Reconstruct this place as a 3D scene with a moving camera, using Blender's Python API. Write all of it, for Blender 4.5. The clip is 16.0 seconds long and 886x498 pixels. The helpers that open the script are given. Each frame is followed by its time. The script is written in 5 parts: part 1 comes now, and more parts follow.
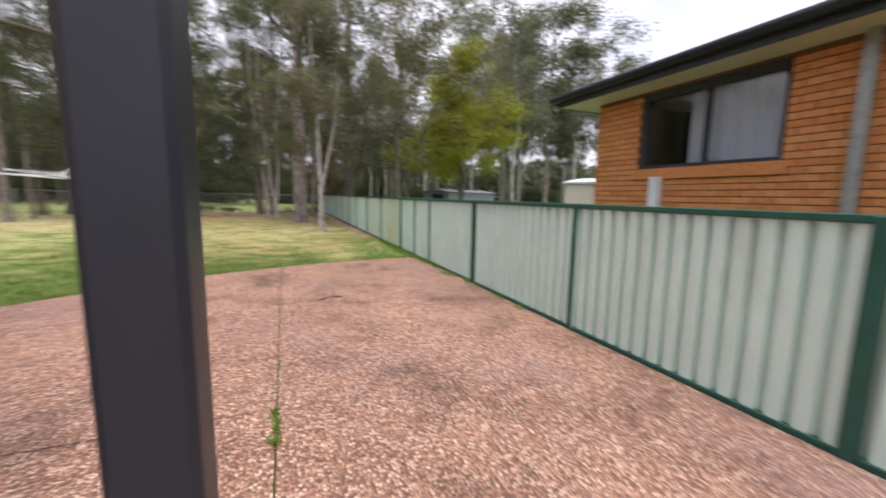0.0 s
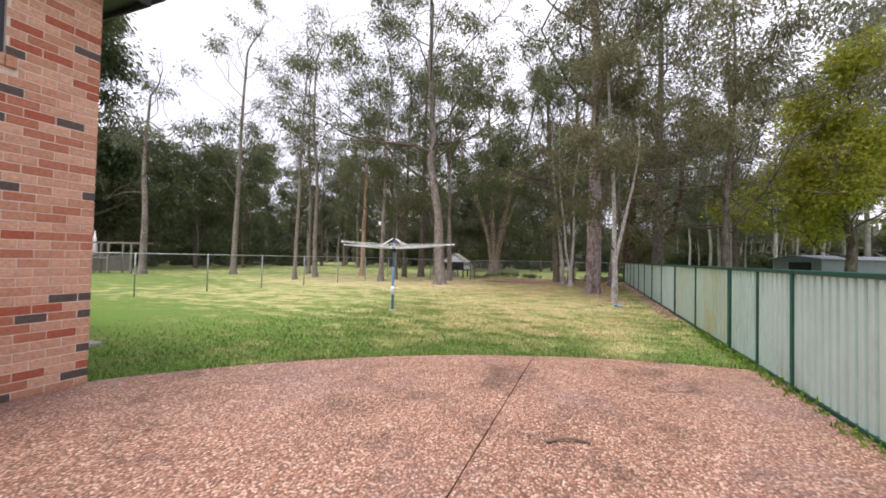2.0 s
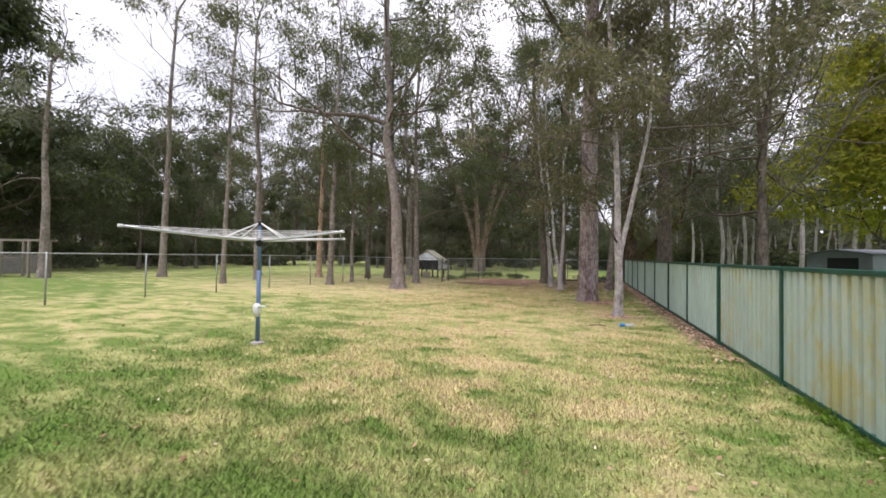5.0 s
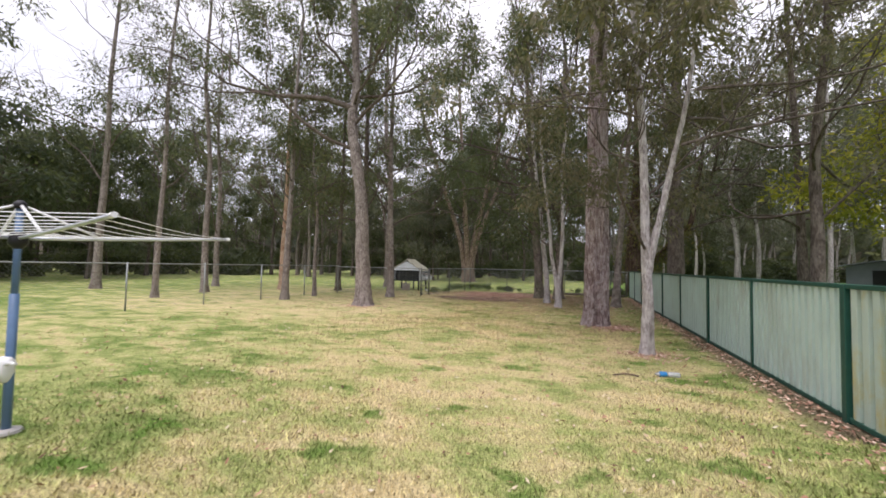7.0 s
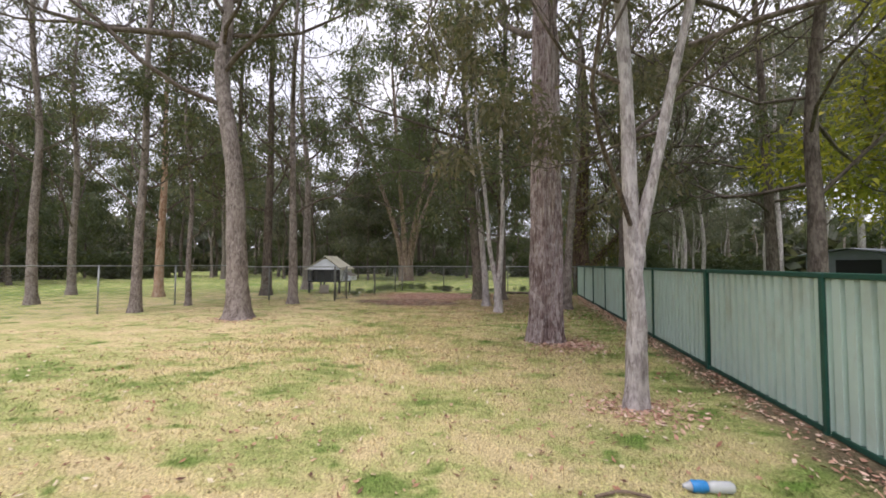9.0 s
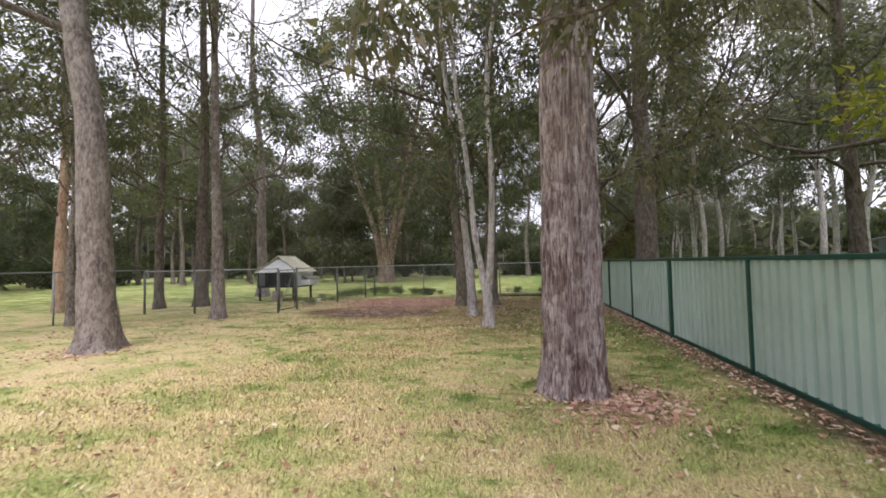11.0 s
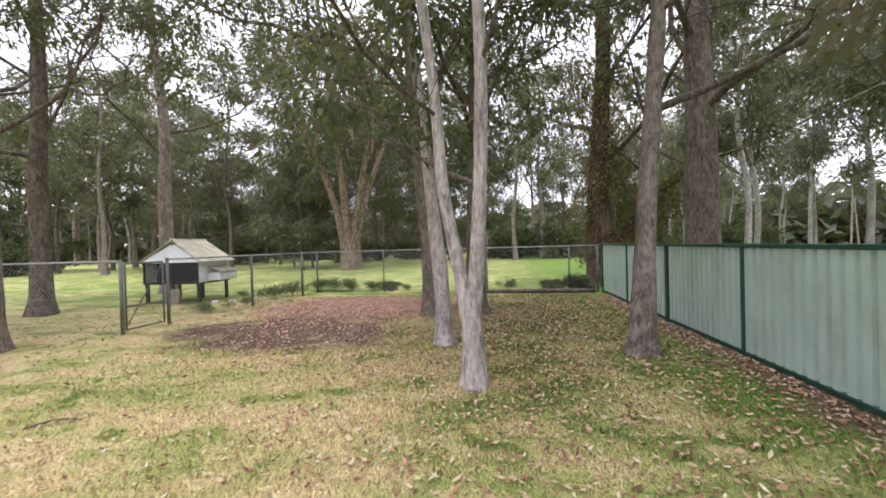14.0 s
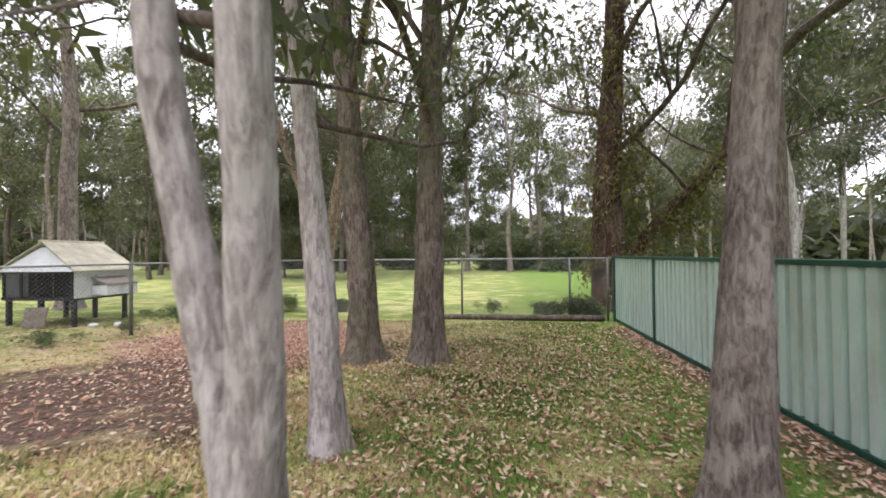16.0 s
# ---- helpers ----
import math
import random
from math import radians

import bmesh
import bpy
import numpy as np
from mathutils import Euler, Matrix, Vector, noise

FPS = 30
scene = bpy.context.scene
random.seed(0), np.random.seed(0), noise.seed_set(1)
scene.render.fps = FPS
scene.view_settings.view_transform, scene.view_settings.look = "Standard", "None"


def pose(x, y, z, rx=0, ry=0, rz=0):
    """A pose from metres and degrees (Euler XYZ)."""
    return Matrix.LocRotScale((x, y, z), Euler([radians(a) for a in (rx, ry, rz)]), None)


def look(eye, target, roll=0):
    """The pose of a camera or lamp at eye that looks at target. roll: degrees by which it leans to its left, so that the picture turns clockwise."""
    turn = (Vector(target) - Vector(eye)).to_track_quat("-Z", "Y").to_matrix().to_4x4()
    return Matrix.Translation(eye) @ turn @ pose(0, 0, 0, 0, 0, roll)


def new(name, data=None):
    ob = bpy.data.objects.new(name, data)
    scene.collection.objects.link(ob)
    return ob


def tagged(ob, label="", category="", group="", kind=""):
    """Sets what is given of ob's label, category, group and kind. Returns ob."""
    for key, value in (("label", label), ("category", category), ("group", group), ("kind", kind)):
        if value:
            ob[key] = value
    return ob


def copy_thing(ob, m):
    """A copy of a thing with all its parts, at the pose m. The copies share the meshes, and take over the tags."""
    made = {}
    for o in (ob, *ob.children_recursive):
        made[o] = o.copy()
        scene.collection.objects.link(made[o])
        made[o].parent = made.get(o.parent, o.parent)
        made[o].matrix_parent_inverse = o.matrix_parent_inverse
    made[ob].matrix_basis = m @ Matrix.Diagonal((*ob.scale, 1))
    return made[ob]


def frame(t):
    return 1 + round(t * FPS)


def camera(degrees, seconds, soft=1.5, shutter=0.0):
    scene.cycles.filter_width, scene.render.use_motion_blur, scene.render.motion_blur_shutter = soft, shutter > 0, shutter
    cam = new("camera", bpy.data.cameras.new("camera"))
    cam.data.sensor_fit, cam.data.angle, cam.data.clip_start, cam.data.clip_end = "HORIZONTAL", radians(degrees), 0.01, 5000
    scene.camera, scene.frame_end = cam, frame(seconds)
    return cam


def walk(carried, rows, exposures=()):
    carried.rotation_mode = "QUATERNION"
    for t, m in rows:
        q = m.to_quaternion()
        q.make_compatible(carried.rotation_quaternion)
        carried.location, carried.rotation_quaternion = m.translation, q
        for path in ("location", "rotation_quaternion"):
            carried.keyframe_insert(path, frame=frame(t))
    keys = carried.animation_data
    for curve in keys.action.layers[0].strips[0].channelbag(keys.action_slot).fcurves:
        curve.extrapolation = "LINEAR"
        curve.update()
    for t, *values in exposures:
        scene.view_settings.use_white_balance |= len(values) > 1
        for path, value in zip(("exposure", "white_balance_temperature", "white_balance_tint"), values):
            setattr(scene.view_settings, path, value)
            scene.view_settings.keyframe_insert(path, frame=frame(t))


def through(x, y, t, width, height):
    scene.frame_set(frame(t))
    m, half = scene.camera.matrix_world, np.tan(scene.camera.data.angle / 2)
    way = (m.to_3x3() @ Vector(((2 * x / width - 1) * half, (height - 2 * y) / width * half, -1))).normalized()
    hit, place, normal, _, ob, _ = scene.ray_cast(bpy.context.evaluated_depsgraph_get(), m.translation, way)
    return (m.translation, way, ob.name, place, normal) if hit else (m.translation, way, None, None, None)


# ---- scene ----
PATH = [
    (0, (0.146, -1.26, 1.558), (0.894, 0.576, 1.291), 1.1),
    (0.1, (0.258, -1.161, 1.548), (0.78, 0.758, 1.318), 1.3),
    (0.5, (0.553, -0.794, 1.484), (0.486, 1.196, 1.291), 1.7),
    (1, (0.8, -0.191, 1.5), (0.29, 1.74, 1.403), 1.5),
    (1.5, (0.848, 0.401, 1.536), (0.161, 2.279, 1.532), 1.6),
    (2, (0.903, 1.079, 1.556), (0.189, 2.947, 1.603), 1.2),
    (2.5, (0.971, 1.791, 1.554), (0.262, 3.66, 1.618), 0.7),
    (3, (1.024, 2.505, 1.583), (0.314, 4.373, 1.646), 0.6),
    (3.5, (1.049, 3.304, 1.579), (0.323, 5.166, 1.63), 0.6),
    (4, (1.083, 4.157, 1.564), (0.36, 6.022, 1.596), 0.6),
    (6.5, (0.49, 8.328, 1.608), (-0.151, 10.222, 1.678), 0.9),
    (7, (0.473, 9.078, 1.619), (-0.182, 10.965, 1.704), 1.1),
    (7.5, (0.466, 9.912, 1.635), (-0.148, 11.814, 1.714), 1.0),
    (8, (0.475, 10.891, 1.613), (-0.05, 12.818, 1.707), 0.9),
    (8.5, (0.527, 11.861, 1.592), (0.076, 13.808, 1.666), 0.7),
    (9, (0.509, 12.754, 1.576), (0.107, 14.711, 1.653), 0.1),
    (9.5, (0.469, 13.607, 1.532), (0.083, 15.568, 1.612), -0.3),
    (10, (0.446, 14.549, 1.476), (0.076, 16.512, 1.558), -0.8),
    (12.5, (0.002, 18.907, 1.543), (-0.338, 20.877, 1.592), -1.7),
    (13, (-0.077, 19.738, 1.555), (-0.407, 21.71, 1.592), -1.9),
    (13.5, (-0.089, 20.499, 1.575), (-0.414, 22.472, 1.585), -1.7),
    (14, (-0.02, 21.261, 1.603), (-0.286, 23.243, 1.58), -1.6),
    (14.5, (0.105, 21.931, 1.64), (-0.151, 23.915, 1.615), -1.1),
    (15, (0.242, 22.739, 1.62), (0.019, 24.727, 1.632), -0.6),
    (15.5, (0.441, 23.584, 1.572), (0.186, 25.568, 1.579), -0.5),
    (16, (0.509, 24.383, 1.579), (0.247, 26.365, 1.606), -0.6),
]
cam = camera(97.2, 16.0, soft=1.7, shutter=0.25)
walk(cam, [(t, look(eye, target, roll)) for t, eye, target, roll in PATH],
     [(t, stops, 6350, 20) for t, stops in ((0.0, 0.98), (1.5, 1.0), (4.0, 0.98), (7.0, 0.9), (10.0, 1.05), (13.0, 1.46), (16.0, 1.82))])

# ---- world and sun: a bright overcast afternoon ----
world = bpy.data.worlds.new("overcast_sky")
scene.world = world
world.use_nodes = True
wt = world.node_tree
sky = wt.nodes.new("ShaderNodeTexSky")
sky.sky_type = "NISHITA"
sky.sun_disc = False
sky.sun_elevation, sky.sun_rotation = radians(71), radians(163)
sky.dust_density, sky.air_density = 4.0, 1.0
cloud = wt.nodes.new("ShaderNodeTexNoise")
cloud.inputs["Scale"].default_value, cloud.inputs["Detail"].default_value = 2.2, 5.0
cloud_ramp = wt.nodes.new("ShaderNodeValToRGB")
cloud_ramp.color_ramp.elements[0].position, cloud_ramp.color_ramp.elements[0].color = 0.3, (6.3, 6.7, 7.4, 1)
cloud_ramp.color_ramp.elements[1].position, cloud_ramp.color_ramp.elements[1].color = 0.66, (9.6, 9.7, 9.9, 1)
veil = wt.nodes.new("ShaderNodeMix")
veil.data_type = "RGBA"
veil.inputs[0].default_value = 0.88
wt.links.new(cloud.outputs["Fac"], cloud_ramp.inputs[0])
wt.links.new(sky.outputs[0], veil.inputs[6])
wt.links.new(cloud_ramp.outputs[0], veil.inputs[7])
wt.links.new(veil.outputs[2], wt.nodes["Background"].inputs[0])
wt.nodes["Background"].inputs[1].default_value = 0.08
sun_data = bpy.data.lights.new("sun", "SUN")
sun_data.energy, sun_data.angle, sun_data.color = 1.5, radians(30), (1.0, 0.96, 0.92)
sun = new("sun", sun_data)
sun.matrix_world = look((0, 0, 30), (3, 10, 0))


# ---- node helpers ----
class Nodes:
    """A material under construction; every call makes one node and returns its main output."""

    def __init__(self, name, rough=0.8, metal=0.0, spec=0.3):
        self.m = bpy.data.materials.new(name)
        self.m.use_nodes = True
        self.t = self.m.node_tree
        self.b = self.t.nodes["Principled BSDF"]
        self.b.inputs["Roughness"].default_value = rough
        self.b.inputs["Metallic"].default_value = metal
        self.b.inputs["Specular IOR Level"].default_value = spec
        self.place = None

    def put(self, node, key, value):
        if isinstance(value, bpy.types.NodeSocket):
            self.t.links.new(value, node.inputs[key])
        elif value is not None:
            node.inputs[key].default_value = value

    def pos(self, sx=1.0, sy=1.0, sz=1.0, local=False):
        if local:
            src = self.t.nodes.new("ShaderNodeTexCoord").outputs["Object"]
        else:
            src = self.t.nodes.new("ShaderNodeNewGeometry").outputs["Position"]
        mp = self.t.nodes.new("ShaderNodeMapping")
        self.put(mp, "Vector", src)
        mp.inputs["Scale"].default_value = (sx, sy, sz)
        return mp.outputs[0]

    def noise(self, vec, scale, detail=4.0, rough=0.6, distort=0.0):
        n = self.t.nodes.new("ShaderNodeTexNoise")
        self.put(n, "Vector", vec)
        n.inputs["Scale"].default_value, n.inputs["Detail"].default_value = scale, detail
        n.inputs["Roughness"].default_value, n.inputs["Distortion"].default_value = rough, distort
        return n.outputs["Fac"]

    def cells(self, vec, scale, out="Color", feature="F1"):
        n = self.t.nodes.new("ShaderNodeTexVoronoi")
        n.feature = feature
        self.put(n, "Vector", vec)
        n.inputs["Scale"].default_value = scale
        return n.outputs[out]

    def ramp(self, fac, stops):
        n = self.t.nodes.new("ShaderNodeValToRGB")
        self.put(n, 0, fac)
        e = n.color_ramp.elements
        while len(e) < len(stops):
            e.new(0.5)
        for el, (p, c) in zip(e, stops):
            el.position = p
            el.color = (*c, 1) if isinstance(c, tuple) else (c, c, c, 1)
        return n.outputs[0]

    def mix(self, fac, a, b, blend="MIX"):
        n = self.t.nodes.new("ShaderNodeMix")
        n.data_type, n.blend_type = "RGBA", blend
        self.put(n, 0, fac)
        for key, value in ((6, a), (7, b)):
            self.put(n, key, (*value, 1) if isinstance(value, tuple) else value)
        return n.outputs[2]

    def calc(self, op, a, b=None, clamp=False):
        n = self.t.nodes.new("ShaderNodeMath")
        n.operation, n.use_clamp = op, clamp
        self.put(n, 0, a)
        self.put(n, 1, b)
        return n.outputs[0]

    def axis(self):
        n = self.t.nodes.new("ShaderNodeSeparateXYZ")
        self.put(n, 0, self.t.nodes.new("ShaderNodeNewGeometry").outputs["Position"])
        return n.outputs[0], n.outputs[1], n.outputs[2]

    def island(self):
        return self.t.nodes.new("ShaderNodeNewGeometry").outputs["Random Per Island"]

    def object_random(self):
        return self.t.nodes.new("ShaderNodeObjectInfo").outputs["Random"]

    def bump(self, height, strength=0.4, distance=0.01):
        n = self.t.nodes.new("ShaderNodeBump")
        self.put(n, "Height", height)
        n.inputs["Strength"].default_value, n.inputs["Distance"].default_value = strength, distance
        self.t.links.new(n.outputs[0], self.b.inputs["Normal"])

    def done(self, colour, rough=None):
        self.put(self.b, "Base Color", (*colour, 1) if isinstance(colour, tuple) else colour)
        if rough is not None:
            self.put(self.b, "Roughness", rough)
        return self.m


def leaf_material(name, stops, through=0.38, hue_scale=0.5):
    n = Nodes(name, 0.55, spec=0.25)
    colour = n.ramp(n.island(), stops)
    patch = n.noise(n.pos(), hue_scale, 2.0)
    colour = n.mix(n.calc("MULTIPLY", patch, 0.55), colour, stops[0][1])
    n.done(colour)
    trans = n.t.nodes.new("ShaderNodeBsdfTranslucent")
    n.put(trans, "Color", n.mix(0.5, colour, (0.25, 0.28, 0.06)))
    add = n.t.nodes.new("ShaderNodeMixShader")
    add.inputs[0].default_value = through
    n.t.links.new(n.b.outputs[0], add.inputs[1])
    n.t.links.new(trans.outputs[0], add.inputs[2])
    n.t.links.new(add.outputs[0], n.t.nodes["Material Output"].inputs[0])
    return n.m


def bark_material(name, dark, mid, pale, stretch=0.16, scale=14.0, depth=0.02, moss=0.0, cracks=0.0):
    n = Nodes(name, 0.92, spec=0.15)
    v = n.pos(1, 1, stretch)
    fine = n.noise(v, scale * 3.2, 6.0, 0.7, 0.6)
    big = n.noise(n.pos(1, 1, 0.5), 3.0, 4.0)
    colour = n.ramp(n.calc("ADD", n.calc("MULTIPLY", fine, 0.7), n.calc("MULTIPLY", big, 0.3)), [(0.38, dark), (0.5, mid), (0.61, pale)])
    blot = n.ramp(n.noise(n.pos(1, 1, 0.6), 9.0, 3.0), [(0.52, 0.0), (0.62, 1.0)])
    colour = n.mix(n.calc("MULTIPLY", blot, 0.62), colour, pale)
    if moss:
        green = n.ramp(n.noise(n.pos(), 1.6, 4.0), [(0.45, 0.0), (0.65, 1.0)])
        colour = n.mix(n.calc("MULTIPLY", green, moss), colour, (0.12, 0.13, 0.075))
    relief = n.calc("ADD", n.noise(v, scale, 5.0, 0.65, 0.8), n.calc("MULTIPLY", fine, 0.5))
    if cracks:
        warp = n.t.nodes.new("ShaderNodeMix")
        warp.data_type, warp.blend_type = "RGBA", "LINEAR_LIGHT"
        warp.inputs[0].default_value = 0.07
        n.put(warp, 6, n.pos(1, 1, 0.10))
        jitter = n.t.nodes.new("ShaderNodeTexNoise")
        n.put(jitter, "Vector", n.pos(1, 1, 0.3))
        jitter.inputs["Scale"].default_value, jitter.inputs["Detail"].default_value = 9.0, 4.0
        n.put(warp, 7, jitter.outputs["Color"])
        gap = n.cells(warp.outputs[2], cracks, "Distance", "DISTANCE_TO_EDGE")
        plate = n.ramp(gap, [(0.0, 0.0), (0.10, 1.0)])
        # fissures: their own dark brown, plus crevice shade painted into the colour
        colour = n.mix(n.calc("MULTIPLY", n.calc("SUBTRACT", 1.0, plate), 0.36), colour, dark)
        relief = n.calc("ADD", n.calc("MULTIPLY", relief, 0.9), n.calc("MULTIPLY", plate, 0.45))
    n.bump(relief, 0.9, depth)
    return n.done(colour)


def paint(name, colour, rough=0.5, vary=0.12, scale=6.0, metal=0.0, bump=0.15, dirt=None):
    n = Nodes(name, rough, metal)
    a = tuple(c * (1 - vary) for c in colour)
    b = tuple(min(1.0, c * (1 + vary)) for c in colour)
    c = n.ramp(n.noise(n.pos(), scale, 6.0, 0.65), [(0.3, a), (0.7, b)])
    if dirt:
        spots = n.ramp(n.noise(n.pos(1, 1, 0.4), 2.3, 7.0, 0.7), [(0.52, 0.0), (0.72, 1.0)])
        c = n.mix(n.calc("MULTIPLY", spots, 0.6), c, dirt)
    n.bump(n.noise(n.pos(), 60.0, 3.0), bump, 0.002)
    return n.done(c, n.calc("ADD", n.calc("MULTIPLY", n.noise(n.pos(), 9.0, 4.0), 0.25), rough - 0.12))


def lawn_colour(n, blade=False):
    """Dry straw-coloured lawn with darker green tufts; greener by the patio, under the back trees and beside the fence."""
    x, y, z = n.axis()
    flat = n.pos(1, 1, 0)
    clump = n.ramp(n.noise(n.pos(0.75, 1.25, 0), 1.35, 5.0, 0.55, 0.35), [(0.36, 0.36), (0.52, 0.52), (0.66, 0.66)])
    tufts = n.calc("ADD", n.calc("MULTIPLY", clump, 0.72), n.calc("MULTIPLY", n.noise(n.pos(0.85, 1.2, 0), 5.5, 7.0, 0.7, 0.25), 0.30))
    wide = n.noise(flat, 0.22, 3.0)
    near = n.calc("MULTIPLY", n.calc("SUBTRACT", 10.5, y), 0.045)
    near = n.calc("MAXIMUM", n.calc("MINIMUM", near, 0.15), 0.0)
    side = n.calc("MULTIPLY", n.calc("MAXIMUM", n.calc("SUBTRACT", x, 1.4), 0.0), 0.085)
    left = n.calc("MULTIPLY", n.calc("MAXIMUM", n.calc("SUBTRACT", n.calc("MULTIPLY", x, -1.0), 2.0), 0.0), 0.035)
    left = n.calc("MULTIPLY", left, n.calc("MAXIMUM", n.calc("MINIMUM", n.calc("MULTIPLY", n.calc("SUBTRACT", 19.0, y), 0.2), 1.0), 0.0))
    back = n.calc("MULTIPLY", n.calc("MAXIMUM", n.calc("SUBTRACT", y, 21.0), 0.0), 0.033)
    back = n.calc("MULTIPLY", n.calc("MINIMUM", back, 0.17), n.calc("MINIMUM", n.calc("MAXIMUM", n.calc("MULTIPLY", n.calc("ADD", x, 1.5), 0.5), 0.0), 1.0))
    field = n.calc("MINIMUM", n.calc("MAXIMUM", n.calc("MULTIPLY", n.calc("MAXIMUM", n.calc("SUBTRACT", y, 30.0), n.calc("MULTIPLY", n.calc("SUBTRACT", -14.0, x), 0.4)), 0.04), 0.0), 0.15)
    f = n.calc("ADD", n.calc("ADD", n.calc("SUBTRACT", n.calc("MULTIPLY", tufts, 1.15), 0.10), n.calc("MULTIPLY", wide, 0.3)), n.calc("ADD", near, side))
    f = n.calc("ADD", n.calc("ADD", f, n.calc("MINIMUM", left, 0.095)), n.calc("MAXIMUM", back, field))
    dry = n.calc("MULTIPLY", n.calc("MINIMUM", n.calc("MAXIMUM", n.calc("SUBTRACT", y, 9.0), 0.0), 5.0), -0.011)
    tuft = n.ramp(n.noise(n.pos(0.8, 1.2, 0), 1.7, 3.0, 0.5, 0.3), [(0.60, 0.0), (0.67, 0.17)])
    f = n.calc("ADD", f, n.calc("ADD", dry, tuft))
    if blade:
        f = n.calc("ADD", f, n.calc("MULTIPLY", n.calc("SUBTRACT", n.island(), 0.5), 0.12))
    colour = n.ramp(f, [(0.50, (0.60, 0.50, 0.275)), (0.59, (0.52, 0.47, 0.225)), (0.68, (0.37, 0.40, 0.15)), (0.79, (0.185, 0.25, 0.07)), (0.92, (0.155, 0.255, 0.055))])
    # bare earth with rotting leaves under the trees by the gate
    ex = n.calc("DIVIDE", n.calc("ADD", x, 4.1), 2.7)
    ey = n.calc("DIVIDE", n.calc("SUBTRACT", y, 28.4), 1.7)
    d = n.calc("ADD", n.calc("MULTIPLY", ex, ex), n.calc("MULTIPLY", ey, ey))
    d = n.calc("ADD", d, n.calc("MULTIPLY", n.calc("SUBTRACT", n.noise(flat, 1.4, 4.0), 0.5), 2.2))
    soil = n.ramp(d, [(0.35, 1.0), (1.2, 0.0)])
    strip = n.calc("ADD", n.calc("SUBTRACT", x, 2.65), n.calc("MULTIPLY", n.calc("SUBTRACT", n.noise(flat, 1.1, 4.0), 0.5), 0.9))
    strip = n.calc("MULTIPLY", strip, n.calc("GREATER_THAN", y, 14.0))
    strip = n.calc("MULTIPLY", strip, n.calc("LESS_THAN", x, 4.6))
    strip = n.calc("MULTIPLY", n.ramp(strip, [(0.0, 0.0), (0.4, 1.0)]), n.calc("LESS_THAN", y, 33.0))
    bare = n.calc("MAXIMUM", soil, n.calc("MULTIPLY", strip, 0.85))
    earth = n.ramp(n.noise(flat, 14.0, 5.0), [(0.35, (0.085, 0.06, 0.048)), (0.6, (0.19, 0.135, 0.105))])
    # rusty mat of leaf mould between the bare soil and the wire
    lx, ly = n.calc("DIVIDE", n.calc("ADD", x, 3.9), 2.6), n.calc("DIVIDE", n.calc("SUBTRACT", y, 31.2), 2.1)
    mat = n.calc("ADD", n.calc("ADD", n.calc("MULTIPLY", lx, lx), n.calc("MULTIPLY", ly, ly)), n.calc("MULTIPLY", n.calc("SUBTRACT", n.noise(flat, 1.7, 4.0), 0.5), 1.6))
    mould = n.ramp(n.noise(flat, 22.0, 5.0, 0.7), [(0.35, (0.16, 0.09, 0.065)), (0.62, (0.42, 0.27, 0.20))])
    colour = n.mix(n.ramp(mat, [(0.55, 1.0), (1.15, 0.0)]), colour, mould)
    return n.mix(bare, colour, earth), bare, flat


n = Nodes("lawn_ground", 0.95, spec=0.1)
col, bare, flat = lawn_colour(n)
speck = n.ramp(n.noise(n.pos(1, 1, 0), 42.0, 6.0, 0.85), [(0.34, 0.25), (0.5, 0.95), (0.66, 1.6)])
col = n.mix(1.0, col, speck, "MULTIPLY")
n.bump(n.noise(flat, 45.0, 5.0, 0.7), 0.8, 0.03)
M_LAWN = n.done(col)
n = Nodes("grass_blades", 0.7, spec=0.15)
col, bare, flat = lawn_colour(n, True)
col = n.mix(1.0, col, n.ramp(n.island(), [(0.0, 0.4), (0.6, 1.0), (1.0, 1.75)]), "MULTIPLY")
M_BLADE = n.done(col)

n = Nodes("exposed_aggregate", 0.7, spec=0.35)
v = n.pos(1, 1, 1)
stones = n.cells(v, 50.0)
tone = n.t.nodes.new("ShaderNodeSeparateColor")
n.put(tone, 0, stones)
pebble = n.ramp(tone.outputs[0], [(0.0, (0.17, 0.075, 0.05)), (0.3, (0.38, 0.19, 0.12)), (0.7, (0.58, 0.335, 0.22)), (1.0, (0.82, 0.60, 0.45))])
gap = n.cells(v, 50.0, "Distance")
pebble = n.mix(n.ramp(gap, [(0.35, 0.0), (0.75, 1.0)]), pebble, (0.15, 0.085, 0.06))
stain = n.ramp(n.noise(v, 0.9, 6.0, 0.7, 0.5), [(0.34, 0.5), (0.47, 0.9), (0.7, 1.12)])
pebble = n.mix(1.0, pebble, stain, "MULTIPLY")
violet = n.ramp(n.noise(v, 0.5, 3.0), [(0.5, 0.0), (0.7, 0.5)])
pebble = n.mix(violet, pebble, n.mix(0.55, pebble, (0.23, 0.17, 0.19)))
n.bump(n.calc("MULTIPLY", gap, -1.0), 0.9, 0.008)
M_PATIO = n.done(pebble, n.ramp(n.noise(v, 1.2, 4.0), [(0.4, 0.45), (0.7, 0.8)]))

